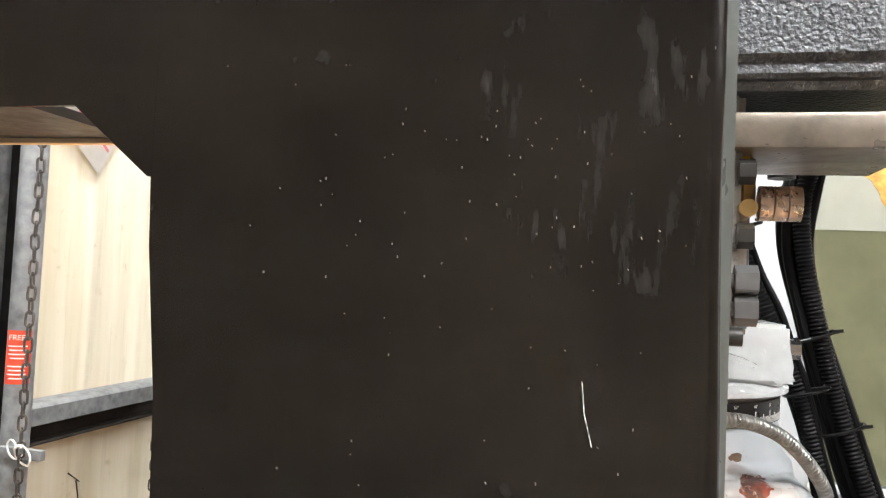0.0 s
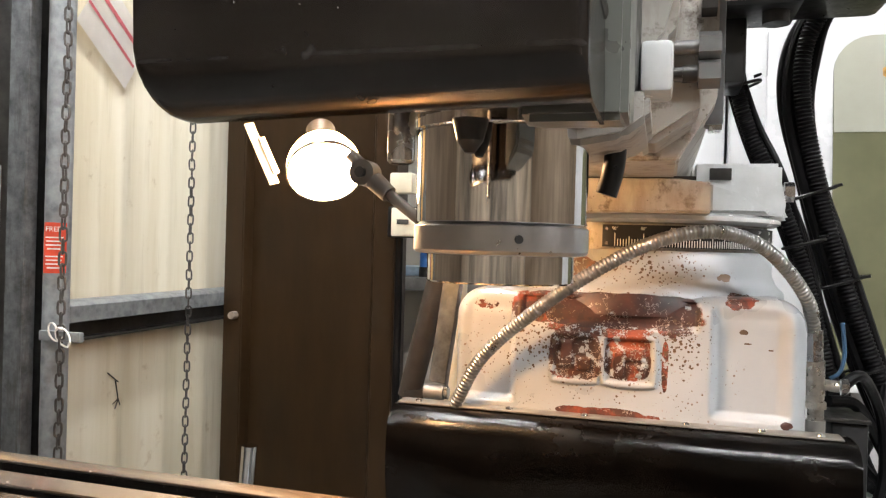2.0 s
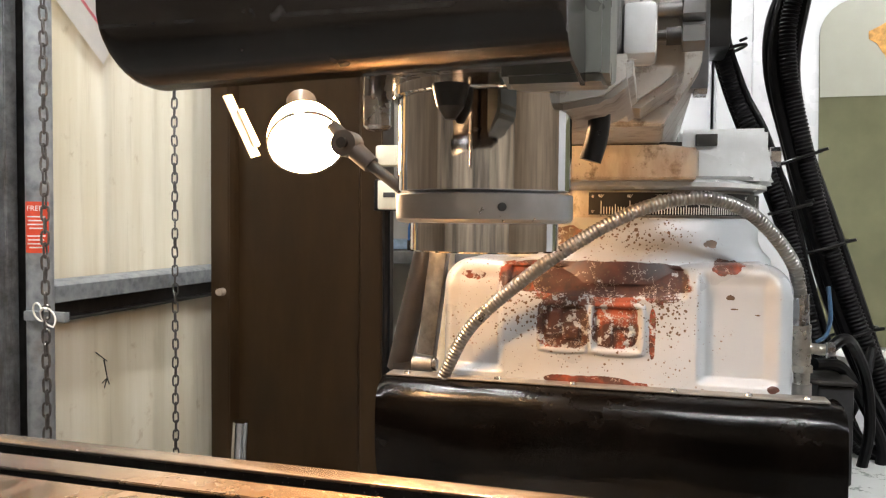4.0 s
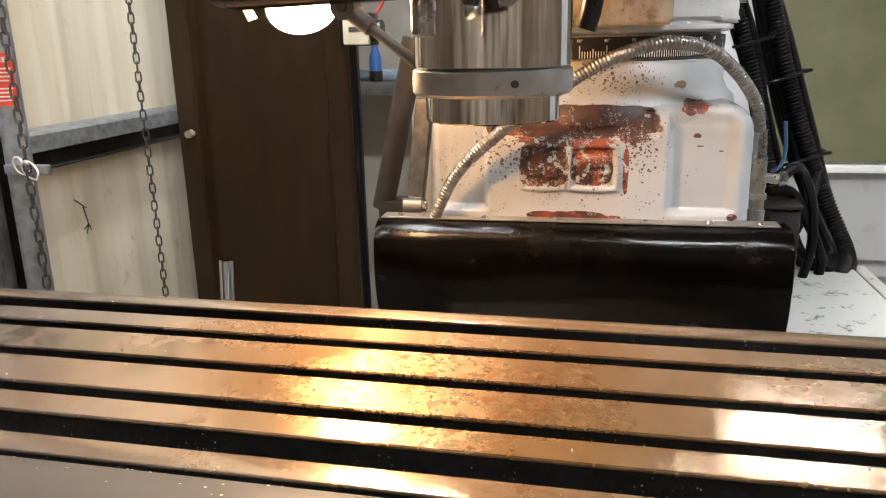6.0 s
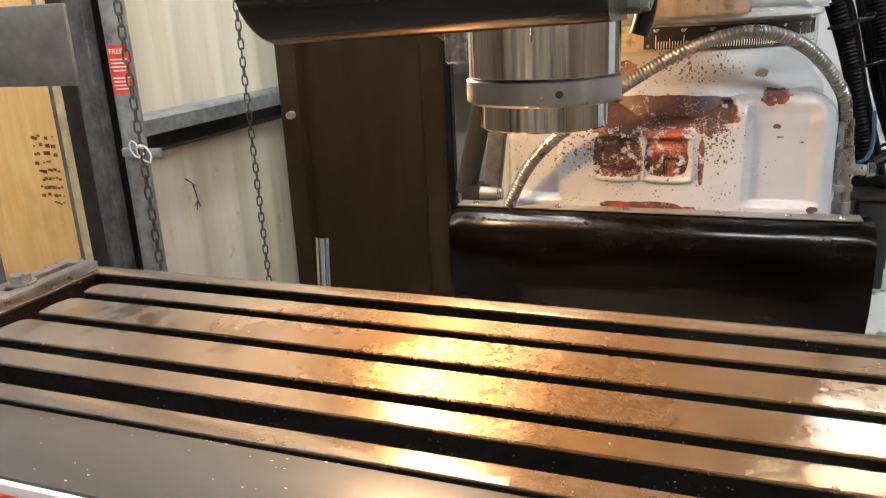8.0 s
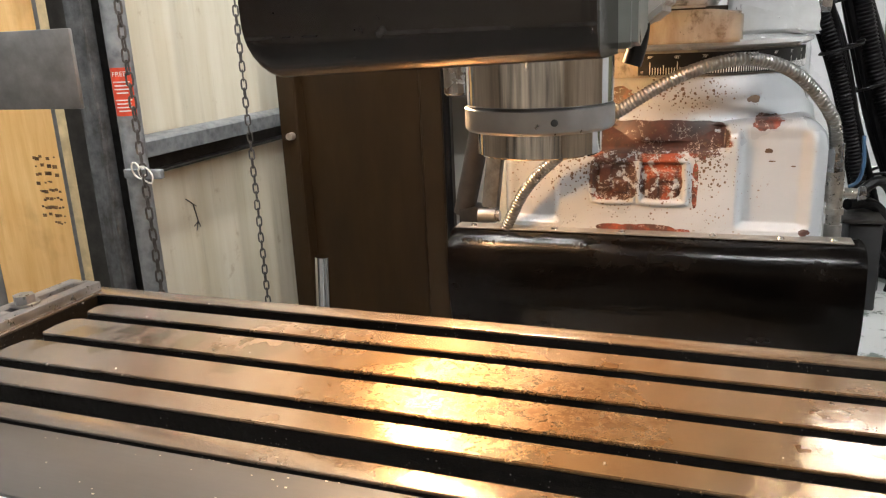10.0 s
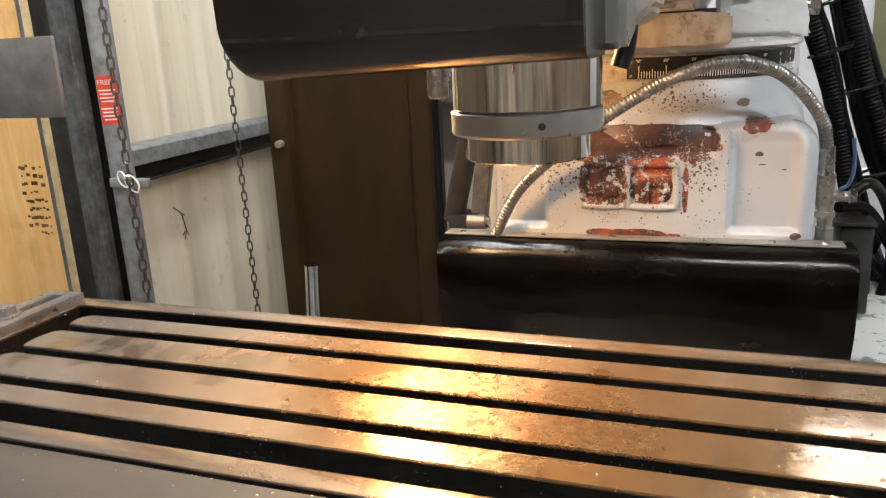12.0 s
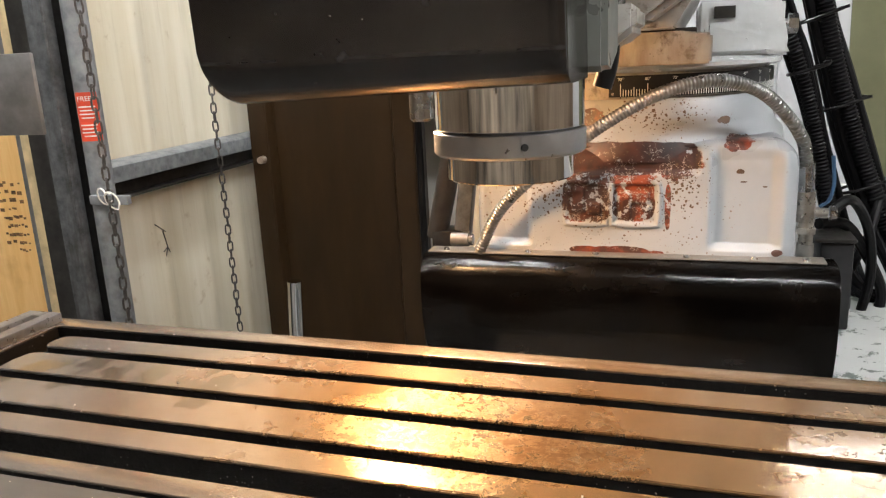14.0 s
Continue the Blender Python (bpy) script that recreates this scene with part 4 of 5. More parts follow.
def head():
    h = thing("milling_unit", "black sheet covered milling head with steel nose", "milling head")
    # front cover: bent sheet with rounded vertical and lower edges and a cut-away wing
    X0, X1, YF, ZB = -0.0965, 0.0876, -0.235, 1.2868
    bm = bm_new()
    R = 0.020
    prof = [(YF + 0.026, ZB), (YF + R + 0.002, ZB)] + [(YF + R - R * math.sin(radians(a)), ZB + R - R * math.cos(radians(a))) for a in (12, 24, 36, 48, 60, 72, 84, 90)] + [(YF, ZB + R + 0.002), (YF, 1.35), (YF, 1.375), (YF, 1.40), (YF, 1.425), (YF, 1.80)]
    rc = 0.006
    cols = [(X0 + o, 0.0) for o in (0.0, 0.0007, 0.002, 0.004, 0.007, 0.010, 0.014, 0.016)] + [(X1 - rc - 0.002, 0.0)] + [(X1 - rc + rc * math.sin(radians(a)), rc - rc * math.cos(radians(a))) for a in (0, 22, 45, 67, 90)]
    grid = []
    for y, z in prof:
        row = []
        draw = 0.0026 * smooth(1.28, 1.43, z)
        for x, dy in cols:
            o = max(0.0, 0.014 - (x - X0))
            lift = 0.014 - math.sqrt(0.014 ** 2 - o * o)
            zz = z + (lift + 0.0055 * (x - X0) / (X1 - X0)) * max(0.0, 1 - (z - ZB) / 0.05)
            shift = 0.0075 * smooth(1.325, 1.425, z) if x < X0 + 0.003 else draw * max(0.0, min(1.0, (x - X0 - 0.02) / 0.14))
            row.append(bm.verts.new((x - shift, max(y, YF + dy), zz)))
        zr = z + 0.0055 * max(0.0, 1 - (z - ZB) / 0.05)
        row.append(bm.verts.new((X1 - draw, max(y, YF + rc + 0.002), zr)))
        row.append(bm.verts.new((X1 - draw, YF + 0.078, zr)))
        grid.append(row)
    for a, b in zip(grid, grid[1:]):
        for i in range(len(a) - 1):
            bm.faces.new((a[i], a[i + 1], b[i + 1], b[i]))
    bmesh.ops.remove_doubles(bm, verts=bm.verts, dist=0.0002)
    bmesh.ops.dissolve_degenerate(bm, edges=bm.edges, dist=0.0001)
    # wing reaching left above the cut-away
    bmesh.ops.recalc_face_normals(bm, faces=bm.faces)
    bmesh.ops.solidify(bm, geom=bm.faces[:], thickness=0.002)
    part("cover_wing", prism(bm_new(), [(X0 - 0.0074, 1.4252), (-0.1055, 1.4252), (-0.137, 1.4505), (-0.36, 1.4505), (-0.36, 1.80), (X0 - 0.0074, 1.80)], "y", YF, YF + 0.002), BLACK, h)
    part("wing_floor", box(bm_new(), -0.36, -0.212, -0.232, -0.10, 1.465, 1.470), DARK, h, "dark underside of the housing")
    part("wing_lip", box(bm_new(), -0.36, -0.212, -0.0998, -0.094, 1.462, 1.472, 0.001), TAN, h, "tan rear lip")
    cover = part("front_cover", bm, BLACK, h, angle=40)
    s = bm_new()
    line = [Vector((0.0465, YF - 0.0003, 1.3655)), Vector((0.0475, YF - 0.0003, 1.356)), Vector((0.0500, YF - 0.0003, 1.3465))]
    sweep(s, line, 0.0002, 5)
    part("scratch", s, WHITEINK, cover, "pale scratch")
    rnd = random.Random(11)
    fl = bm_new()
    for i in range(90):
        x, z, l = rnd.triangular(-0.08, 0.085, 0.05), rnd.triangular(1.31, 1.47, 1.44), rnd.uniform(0.00012, 0.00042)
        box(fl, x - 0.00014, x + 0.00014, YF - 0.0004, YF + 0.0002, z - l, z + l, 0, 2, Matrix.Translation((x, YF, z)) @ Matrix.Rotation(radians(rnd.uniform(-50, 20)), 4, "Y") @ Matrix.Translation((-x, -YF, -z)))
    tagged(part("dust_flecks", fl, simple("pale_dust", (0.42, 0.40, 0.37), 0.7, 0.0, 0.3, 90, 300, 0.0), cover, "pale dust flecks"), kind="stuff")
    # casting behind the cover
    part("side_casting", prism(bm_new(), [(-0.1565, 1.2945), (-0.135, 1.2955), (-0.092, 1.3010), (-0.088, 1.306), (-0.088, 1.75), (-0.1565, 1.75)], "x", 0.05, 0.0975, 0.0035), simple("grey_green_satin_plate", (0.21, 0.222, 0.21), 0.34, 0.55, 0.15, 12), h, "grey green painted side casting")
    part("head_body", box(bm_new(), -0.088, 0.094, -0.118, 0.10, 1.347, 1.75, 0.008), DARK, h)
    part("under_plate", box(bm_new(), -0.085, 0.088, -0.20, 0.10, 1.338, 1.3468, 0.003), DARK, h, "dark oily underside plate")
    part("quill_collar", lathe(bm_new(), [(0.0575, 1.3115), (0.0600, 1.3115), (0.0608, 1.3125), (0.0608, 1.338), (0.0575, 1.338)], 0.009, 0.004, 96), CHROME, h, "polished steel quill collar")
    part("nose_flange", prism(bm_new(), [(0.05, 1.300), (0.088, 1.306), (0.104, 1.318), (0.104, 1.335), (0.05, 1.335)], "y", -0.02, 0.10, 0.004), RAM, h)
    part("white_block", box(bm_new(), 0.0945, 0.1175, 0.055, 0.10, 1.349, 1.386, 0.004), LUGWHITE, h, "white plastic limit block")
    b = bm_new()
    cyl(b, (0.117, 0.08, 1.366), (0.132, 0.08, 1.366), 0.003, 0.003, 10)
    cyl(b, (0.124, 0.08, 1.366), (0.134, 0.08, 1.366), 0.0065, 0.0065, 12)
    part("block_screw", b, DARK, h)
    part("nose_casting", lathe(bm_new(), [(0.0610, 1.3215), (0.071, 1.3215), (0.079, 1.3265), (0.084, 1.3378)], 0.009, 0.004, 96), simple("grey_nose_paint", (0.15, 0.155, 0.16), 0.3, 0.2, 0.2, 20), h, "grey painted nose casting")
    # clamp lever hanging beside the quill
    lv = bm_new()
    sweep(lv, spline([(0.079, 0.05, 1.325), (0.080, 0.05, 1.305), (0.078, 0.052, 1.29), (0.074, 0.052, 1.276)], 6), 0.0078, 12)
    part("clamp_lever", lv, BLACKPL, h, "black clamp lever")
    # depth stop rod
    st = bm_new()
    cyl(st, (0.0, -0.176, 1.2745), (0.0, -0.176, 1.339), 0.0062, 0.0062, 24)
    cyl(st, (0.0, -0.176, 1.2730), (0.0, -0.176, 1.2745), 0.0048, 0.0062, 24)
    part("stop_rod", st, RODSTEEL, h, "bright depth stop rod")
    # pointed screw under the nose, and a dark plug standing for the collar hole
    q = bm_new()
    cyl(q, (0.003, -0.063, 1.299), (0.003, -0.063, 1.3118), 0.008, 0.011, 20)
    cyl(q, (0.003, -0.063, 1.292), (0.003, -0.063, 1.299), 0.003, 0.008, 20)
    part("oil_drip_screw", q, DARK, h, "dark oily screw")
    q = bm_new()
    cyl(q, (0.045, -0.044, 1.322), (0.0515, -0.054, 1.322), 0.0068, 0.0068, 16)
    part("hole_plug", q, DARK, h)
    # quill, ring and nose
    part("quill", lathe(bm_new(), [(0, 1.337), (0.0570, 1.337), (0.0570, 1.2525), (0.0562, 1.2515), (0, 1.2515)], 0.009, 0.004, 128), CHROME, h)
    ring = part("nose_ring", lathe(bm_new(), [(0, 1.2505), (0.0570, 1.2505), (0.0582, 1.2495), (0.0582, 1.2345), (0.0565, 1.2325), (0.0515, 1.2318), (0, 1.2318)], 0.009, 0.004, 128), SATIN, h, "satin steel nose ring")
    part("spindle_nose", lathe(bm_new(), [(0, 1.232), (0.0490, 1.232), (0.0490, 1.2145), (0.0482, 1.2135), (0.036, 1.2135), (0.030, 1.225), (0, 1.225)], 0.009, 0.004, 128), CHROME, h)
    hb = bm_new()
    cyl(hb, (0.0312, -0.0495, 1.2418), (0.0318, -0.0507, 1.2418), 0.0026, 0.0026, 16)
    part("pin_hole", hb, INK, ring, "dark pin hole")
    return h


head()


def gear_housing():
    g = thing("gear_housing", "dark hammertone housing with tan lower plate", "housing")
    bm = bm_new()
    prism(bm, [(0.13, 1.566), (0.145, 1.552), (0.27, 1.545), (0.30, 1.57), (0.30, 1.67), (0.13, 1.67)], "x", 0.118, 0.262, 0.008)
    part("housing", bm, HAMMER, g)
    part("lower_plate", box(bm_new(), 0.112, 0.268, 0.15, 0.29, 1.507, 1.535, 0.003), simple("oily_grey_brown_plate", (0.22, 0.185, 0.15), 0.35, 0.4, 0.35, 25, 300, 0.15), g, "oily grey brown lower plate")
    f = bm_new()
    hexnut(f, (0.147, 0.20, 1.475), (0, 0, 1), 0.0115, 0.026)
    cyl(f, (0.147, 0.20, 1.485), (0.147, 0.20, 1.508), 0.008, 0.008, 16)
    cyl(f, (0.147, 0.20, 1.462), (0.147, 0.16, 1.462), 0.007, 0.007, 16)
    part("brass_elbow", f, BRASS, g, "dull brass elbow fitting")
    y = bm_new()
    cyl(y, (0.148, 0.19, 1.486), (0.148, 0.19, 1.508), 0.0035, 0.0035, 10)
    part("yellow_tube", y, YELLOW, g, "yellow plastic tube")
    for i in range(3):
        c = bm_new()
        cyl(c, (0.160 + i * 0.011, 0.20, 1.470), (0.170 + i * 0.011, 0.20, 1.470), 0.0145, 0.0145, 24)
        part("coupling_ring", c, COPPER, g, "copper tinted coupling ring")
    return g


gear_housing()


def drive_motor():
    m = thing("drive_motor", "black drive motor behind the ram", "motor")
    part("body", box(bm_new(), 0.20, 0.42, 0.60, 0.80, 1.60, 1.78, 0.02, 3), BLACKPL, m)
    part("foot", box(bm_new(), 0.17, 0.285, 0.60, 0.72, 1.572, 1.602, 0.006), BLACKPL, m)
    part("gland", cyl(bm_new(), (0.255, 0.64, 1.555), (0.255, 0.64, 1.575), 0.018, 0.018, 20), DARK, m)
    part("support", box(bm_new(), 0.10, 0.22, 0.66, 0.76, 1.48, 1.61, 0.006), BLACKPL, m)


drive_motor()


def lamp():
    l = thing("work_lamp", "lit halogen work lamp on a jointed arm", "lamp")
    c = Vector((-0.215, 0.19, 1.3215))
    aim = (Vector((0.00, -0.17, 0.93)) - c).normalized()
    m = Matrix.Translation(c) @ aim.to_track_quat("Z", "Y").to_matrix().to_4x4() @ Matrix.Scale(0.9, 4)
    d = bm_new()
    lathe(d, [(0.0385, 0.000), (0.0415, 0.000), (0.0415, 0.004), (0.0395, 0.004), (0.0385, 0.000)], 0, 0, 40)
    bmesh.ops.transform(d, matrix=m, verts=d.verts)
    part("rim", d, RODSTEEL, l, "bright metal lamp rim")
    b = bm_new()
    lathe(b, [(0, 0.008), (0.02, 0.006), (0.034, 0.002), (0.0385, -0.002)], 0, 0, 40)
    bmesh.ops.transform(b, matrix=m, verts=b.verts)
    part("bulb", b, BULB, l, "glowing halogen bulb face")
    b = bm_new()
    lathe(b, [(0.0412, -0.0004), (0.0408, -0.008), (0.0385, -0.018), (0.034, -0.028), (0.027, -0.038), (0.020, -0.045), (0.012, -0.050)], 0, 0, 32)
    bmesh.ops.transform(b, matrix=m, verts=b.verts)
    part("bulb_neck", b, NECK, l, "glowing bulb neck")
    b = bm_new()
    lathe(b, [(0.012, -0.046), (0.016, -0.047), (0.017, -0.075), (0, -0.077)], 0, 0, 24)
    bmesh.ops.transform(b, matrix=m, verts=b.verts)
    part("socket", b, GREYPIPE, l, "grey lamp socket")
    f = bm_new()
    box(f, -0.005, 0.005, -0.001, 0.001, -0.034, 0.034, 0, 2, Matrix.Translation((-0.282, 0.185, 1.338)) @ Matrix.Rotation(radians(-27), 4, "Y") @ Matrix.Rotation(radians(50), 4, "Z"))
    box(f, -0.003, 0.003, -0.0022, 0.0022, -0.02, 0.02, 0, 2, Matrix.Translation((-0.275, 0.187, 1.336)) @ Matrix.Rotation(radians(-27), 4, "Y") @ Matrix.Rotation(radians(50), 4, "Z"))
    part("flap", f, WHITE, l, "bright folded side flap")
    k = bm_new()
    cyl(k, (-0.160, 0.150, 1.316), (-0.160, 0.172, 1.316), 0.012, 0.012, 20)
    cyl(k, (-0.176, 0.162, 1.334), (-0.160, 0.162, 1.318), 0.006, 0.007, 12)
    part("knuckle", k, GREYPIPE, l, "round pivot knuckle")
    k = bm_new()
    cyl(k, (-0.160, 0.146, 1.316), (-0.160, 0.1515, 1.316), 0.005, 0.005, 12)
    part("pivot_screw", k, DARK, l)
    a = bm_new()
    cyl(a, (-0.148, 0.158, 1.306), (-0.040, 0.132, 1.230), 0.0052, 0.0052, 16)
    cyl(a, (-0.150, 0.158, 1.309), (-0.134, 0.155, 1.296), 0.009, 0.008, 16)
    part("arm", a, GREYPIPE, l, "grey painted lamp arm")
    a = bm_new()
    cyl(a, (-0.036, 0.131, 1.224), (-0.036, 0.131, 1.36), 0.007, 0.007, 16)
    cyl(a, (-0.036, 0.131, 1.355), (-0.036, 0.085, 1.355), 0.007, 0.007, 16)
    part("arm_post", a, GREYPIPE, l)
    l.matrix_basis = pose(0.007, 0, -0.014)
    return l


lamp()


def table():
    t = thing("machine_table", "worn steel machine table with three tee slots", "table")
    XL, XR, zt, zb = -0.628, 0.95, 1.0, 0.905
    for n, x0, x1, y0, y1 in (("back_rail", XL, XR, 0.1375, 0.1625), ("front_rail", XL, XR, -0.1560, -0.1335), ("end_rail", XL, -0.598, -0.1335, 0.1375)):
        rl = part(n, box(bm_new(), x0, x1, y0, y1, 0.9965, zt, 0.0012), STEEL_TABLE, t)
        part("rail_body", box(bm_new(), x0 + 0.0004, x1, y0 + 0.0004, y1 - 0.0004, zb, 0.9967), SLOT, rl, "oily rail side with shade in the colour")
    for a, b in ((0.1095, 0.0760), (0.0585, 0.0095), (-0.0070, -0.0560), (-0.0730, -0.1030)):
        bm = bm_new()
        lo, hi = min(a, b), max(a, b)
        pts = [(-0.553, lo), (XR, lo), (XR, hi), (-0.546, hi), (-0.556, hi - 0.004), (-0.560, (lo + hi) / 2), (-0.558, lo + 0.003)]
        prism(bm, pts, "z", 0.9965, zt, 0.0010)
        sp = part("table_strip", bm, STEEL_TABLE, t)
        part("strip_body", prism(bm_new(), [(x + 0.0005 if x < 0 else x, min(max(y, lo + 0.0004), hi - 0.0004)) for x, y in pts], "z", 0.972, 0.9967), SLOT, sp, "oily strip side with shade in the colour")
    part("bed", box(bm_new(), -0.598, XR, -0.1335, 0.1375, zb, 0.9745), SLOT, t, "oily slot bottoms with shade in the black")
    # tee undercut shoulders
    for y in (0.0672, 0.0012, -0.0645):
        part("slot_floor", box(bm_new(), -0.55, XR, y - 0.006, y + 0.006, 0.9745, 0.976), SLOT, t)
    ch = bm_new()
    rnd = random.Random(21)
    for i in range(330):
        y = rnd.choice((0.125, -0.1185, -0.1185, 0.125, rnd.uniform(-0.15, 0.16)))
        y += rnd.uniform(-0.013, 0.013)
        x = rnd.uniform(-0.59, 0.55)
        on_top = not any(a < y < b for a, b in ((0.1095, 0.1375), (-0.1335, -0.1030), (0.0585, 0.0760), (-0.0070, 0.0095), (-0.0730, -0.0560)))
        if on_top and rnd.random() < 0.72:
            continue
        s = rnd.uniform(0.0004, 0.0011)
        z = zt + 0.0003 if on_top else 0.9752
        box(ch, x - s * rnd.uniform(0.5, 2.2), x + s, y - s, y + s * rnd.uniform(0.5, 1.8), z - 0.0004, z + s * 0.6)
    chips = solo("metal_chips", ch, simple("bright_swarf", (0.6, 0.58, 0.54), 0.35, 0.8, 0.4, 200), "tiny bright metal chips scattered on table", "swarf")
    tagged(chips, kind="stuff")
    # slotted stop bar on the left end
    bar = thing("slotted_end_bar", "slotted steel bar bolted across table end", "bar")
    for x0, x1, y0, y1 in ((-0.652, -0.634, -0.16, 0.150), (-0.620, -0.602, -0.16, 0.150), (-0.634, -0.620, 0.135, 0.150), (-0.634, -0.620, -0.02, 0.03), (-0.634, -0.620, -0.16, -0.14)):
        part("bar_piece", box(bm_new(), x0, x1, y0, y1, 1.0005, 1.012, 0.0008), BARSTEEL, bar)
    for y in (0.055, -0.09):
        b = bm_new()
        cyl(b, (-0.627, y, 1.0122), (-0.627, y, 1.0145), 0.017, 0.017, 24)
        hexnut(b, (-0.627, y, 1.0195), (0, 0, 1), 0.0125, 0.010)
        part("hex_bolt", b, BARSTEEL, bar, "grey hexagon bolt with washer")
    # front scale cover
    s = thing("scale_cover", "flat grey metal scale cover along table front", "cover")
    part("cover_plate", box(bm_new(), -0.60, XR, -0.242, -0.1590, 0.984, 0.9965, 0.0012), simple("brushed_scale_cover", (0.075, 0.073, 0.070), 0.40, 0.3, 0.05, 12, 500, 0.015, (2, 40, 40), 0.02, 0.2), s)
    part("white_edge", box(bm_new(), -0.60, XR, -0.2475, -0.2422, 0.979, 0.9945, 0.001), WHITE, s, "white edge strip")
    part("red_band", box(bm_new(), -0.60, XR, -0.2505, -0.2478, 0.93, 0.987, 0.001), RED, s, "red painted band")
    part("bracket", box(bm_new(), -0.60, XR, -0.242, -0.1562, 0.93, 0.9838), GREYSTEEL, s)
    fl = bm_new()
    for i in range(80):
        x, y, q = rnd.uniform(-0.55, 0.5), rnd.choice((-0.1598, -0.1605, rnd.uniform(-0.235, -0.16), rnd.uniform(-0.235, -0.16))), rnd.uniform(0.0003, 0.0008)
        box(fl, x - q, x + q * 1.8, y - q * 0.6, y + q * 0.6, 0.9962, 0.9965 + q * 0.5)
    pale = solo("cover_chips", fl, simple("pale_swarf", (0.62, 0.56, 0.46), 0.5, 0.3, 0.3, 200), "pale chips lying on the scale cover", "swarf")
    tagged(pale, kind="stuff")
    for ob in (t, chips, bar, s, pale):
        ob.matrix_basis = pose(-0.411, 0.003, 0, 0, 0, -0.9) @ pose(0.4, 0, 0)
    return t


table()


def way_cover():
    w = thing("way_cover", "glossy black rubber way cover under riveted strip", "cover")
    X0, X1 = -0.204, 0.3185
    prof = [(0.440, 1.0375), (0.405, 1.038), (0.393, 1.0365), (0.383, 1.032), (0.376, 1.025), (0.372, 1.015), (0.370, 1.0), (0.369, 0.975), (0.370, 0.952), (0.374, 0.930), (0.381, 0.908), (0.387, 0.885), (0.392, 0.84), (0.395, 0.78)]
    bm = bm_new()
    n = 40
    rows = []
    rnd = random.Random(2)
    for y, z in prof:
        row = []
        for i in range(n + 1):
            u = i / n
            wob = 0.0016 * math.sin(u * 9 + z * 30) + 0.001 * math.sin(u * 23 + z * 14)
            e = 0.007 * math.exp(-u * 45) + 0.0025 * math.exp(-(1 - u) * 120)
            row.append(bm.verts.new((X0 + (X1 - X0) * u, y + (wob + e if y < 0.40 else 0), z)))
        rows.append(row)
    for a, b in zip(rows, rows[1:]):
        for i in range(n):
            bm.faces.new((a[i], a[i + 1], b[i + 1], b[i]))
    bmesh.ops.solidify(bm, geom=bm.faces[:], thickness=0.003)
    part("rubber_apron", bm, RUBBER, w, angle=60)
    st = bm_new()
    box(st, X0 + 0.004, X1 - 0.012, 0.404, 0.432, 1.0388, 1.0412, 0.0008)
    part("clamp_strip", st, PLATE, w, "thin grey riveted clamp strip")
    for x in (-0.175, -0.06, 0.03, 0.145, 0.225, 0.285):
        b = bm_new()
        lathe(b, [(0.0048, 1.0412), (0.0040, 1.0432), (0.0018, 1.0440), (0, 1.0441)], x, 0.414, 16)
        part("rivet", b, RODSTEEL, w)


way_cover()


def hose():
    h = thing("flexible_hose", "ribbed metal hose looping over the casting", "hose")
    b = bm_new()
    line = spline([(-0.128, 0.410, 1.040), (-0.092, 0.400, 1.104), (-0.028, 0.385, 1.163), (0.040, 0.378, 1.212), (0.104, 0.385, 1.247), (0.166, 0.405, 1.261), (0.216, 0.43, 1.249), (0.252, 0.455, 1.220), (0.279, 0.475, 1.182), (0.288, 0.49, 1.148)], 10)
    sweep(b, line, 0.0078, 16, 0.00065, 0.0046)
    part("ribbed_tube", b, HOSE, h, angle=180)
    f = bm_new()
    cyl(f, (0.290, 0.495, 1.113), (0.289, 0.491, 1.150), 0.0105, 0.0095, 20)
    part("ferrule", f, RODSTEEL, h, "bright hose ferrule")
    v = bm_new()
    cyl(v, (0.292, 0.497, 1.072), (0.291, 0.496, 1.113), 0.0115, 0.0115, 12)
    cyl(v, (0.292, 0.497, 1.085), (0.318, 0.497, 1.083), 0.007, 0.007, 12)
    cyl(v, (0.294, 0.497, 1.040), (0.293, 0.497, 1.073), 0.009, 0.010, 16)
    hexnut(v, (0.293, 0.497, 1.060), (0, 0, 1), 0.013, 0.008)
    part("ball_valve", v, simple("dull_nickel", (0.48, 0.45, 0.40), 0.32, 0.9, 0.3, 60), h, "dull nickel ball valve")
    hd = bm_new()
    sweep(hd, spline([(0.306, 0.485, 1.094), (0.316, 0.483, 1.103), (0.320, 0.482, 1.125), (0.317, 0.482, 1.160)], 8), 0.0024, 8)
    part("valve_lever", hd, LEVER, h, "blue valve lever")
    n = bm_new()
    hexnut(n, (0.324, 0.497, 1.083), (1, 0, 0), 0.010, 0.008)
    part("valve_nut", n, RODSTEEL, h)
    p = bm_new()
    cyl(p, (0.294, 0.497, 0.93), (0.294, 0.497, 1.042), 0.011, 0.011, 16)
    part("riser", p, PLATE, h)


hose()


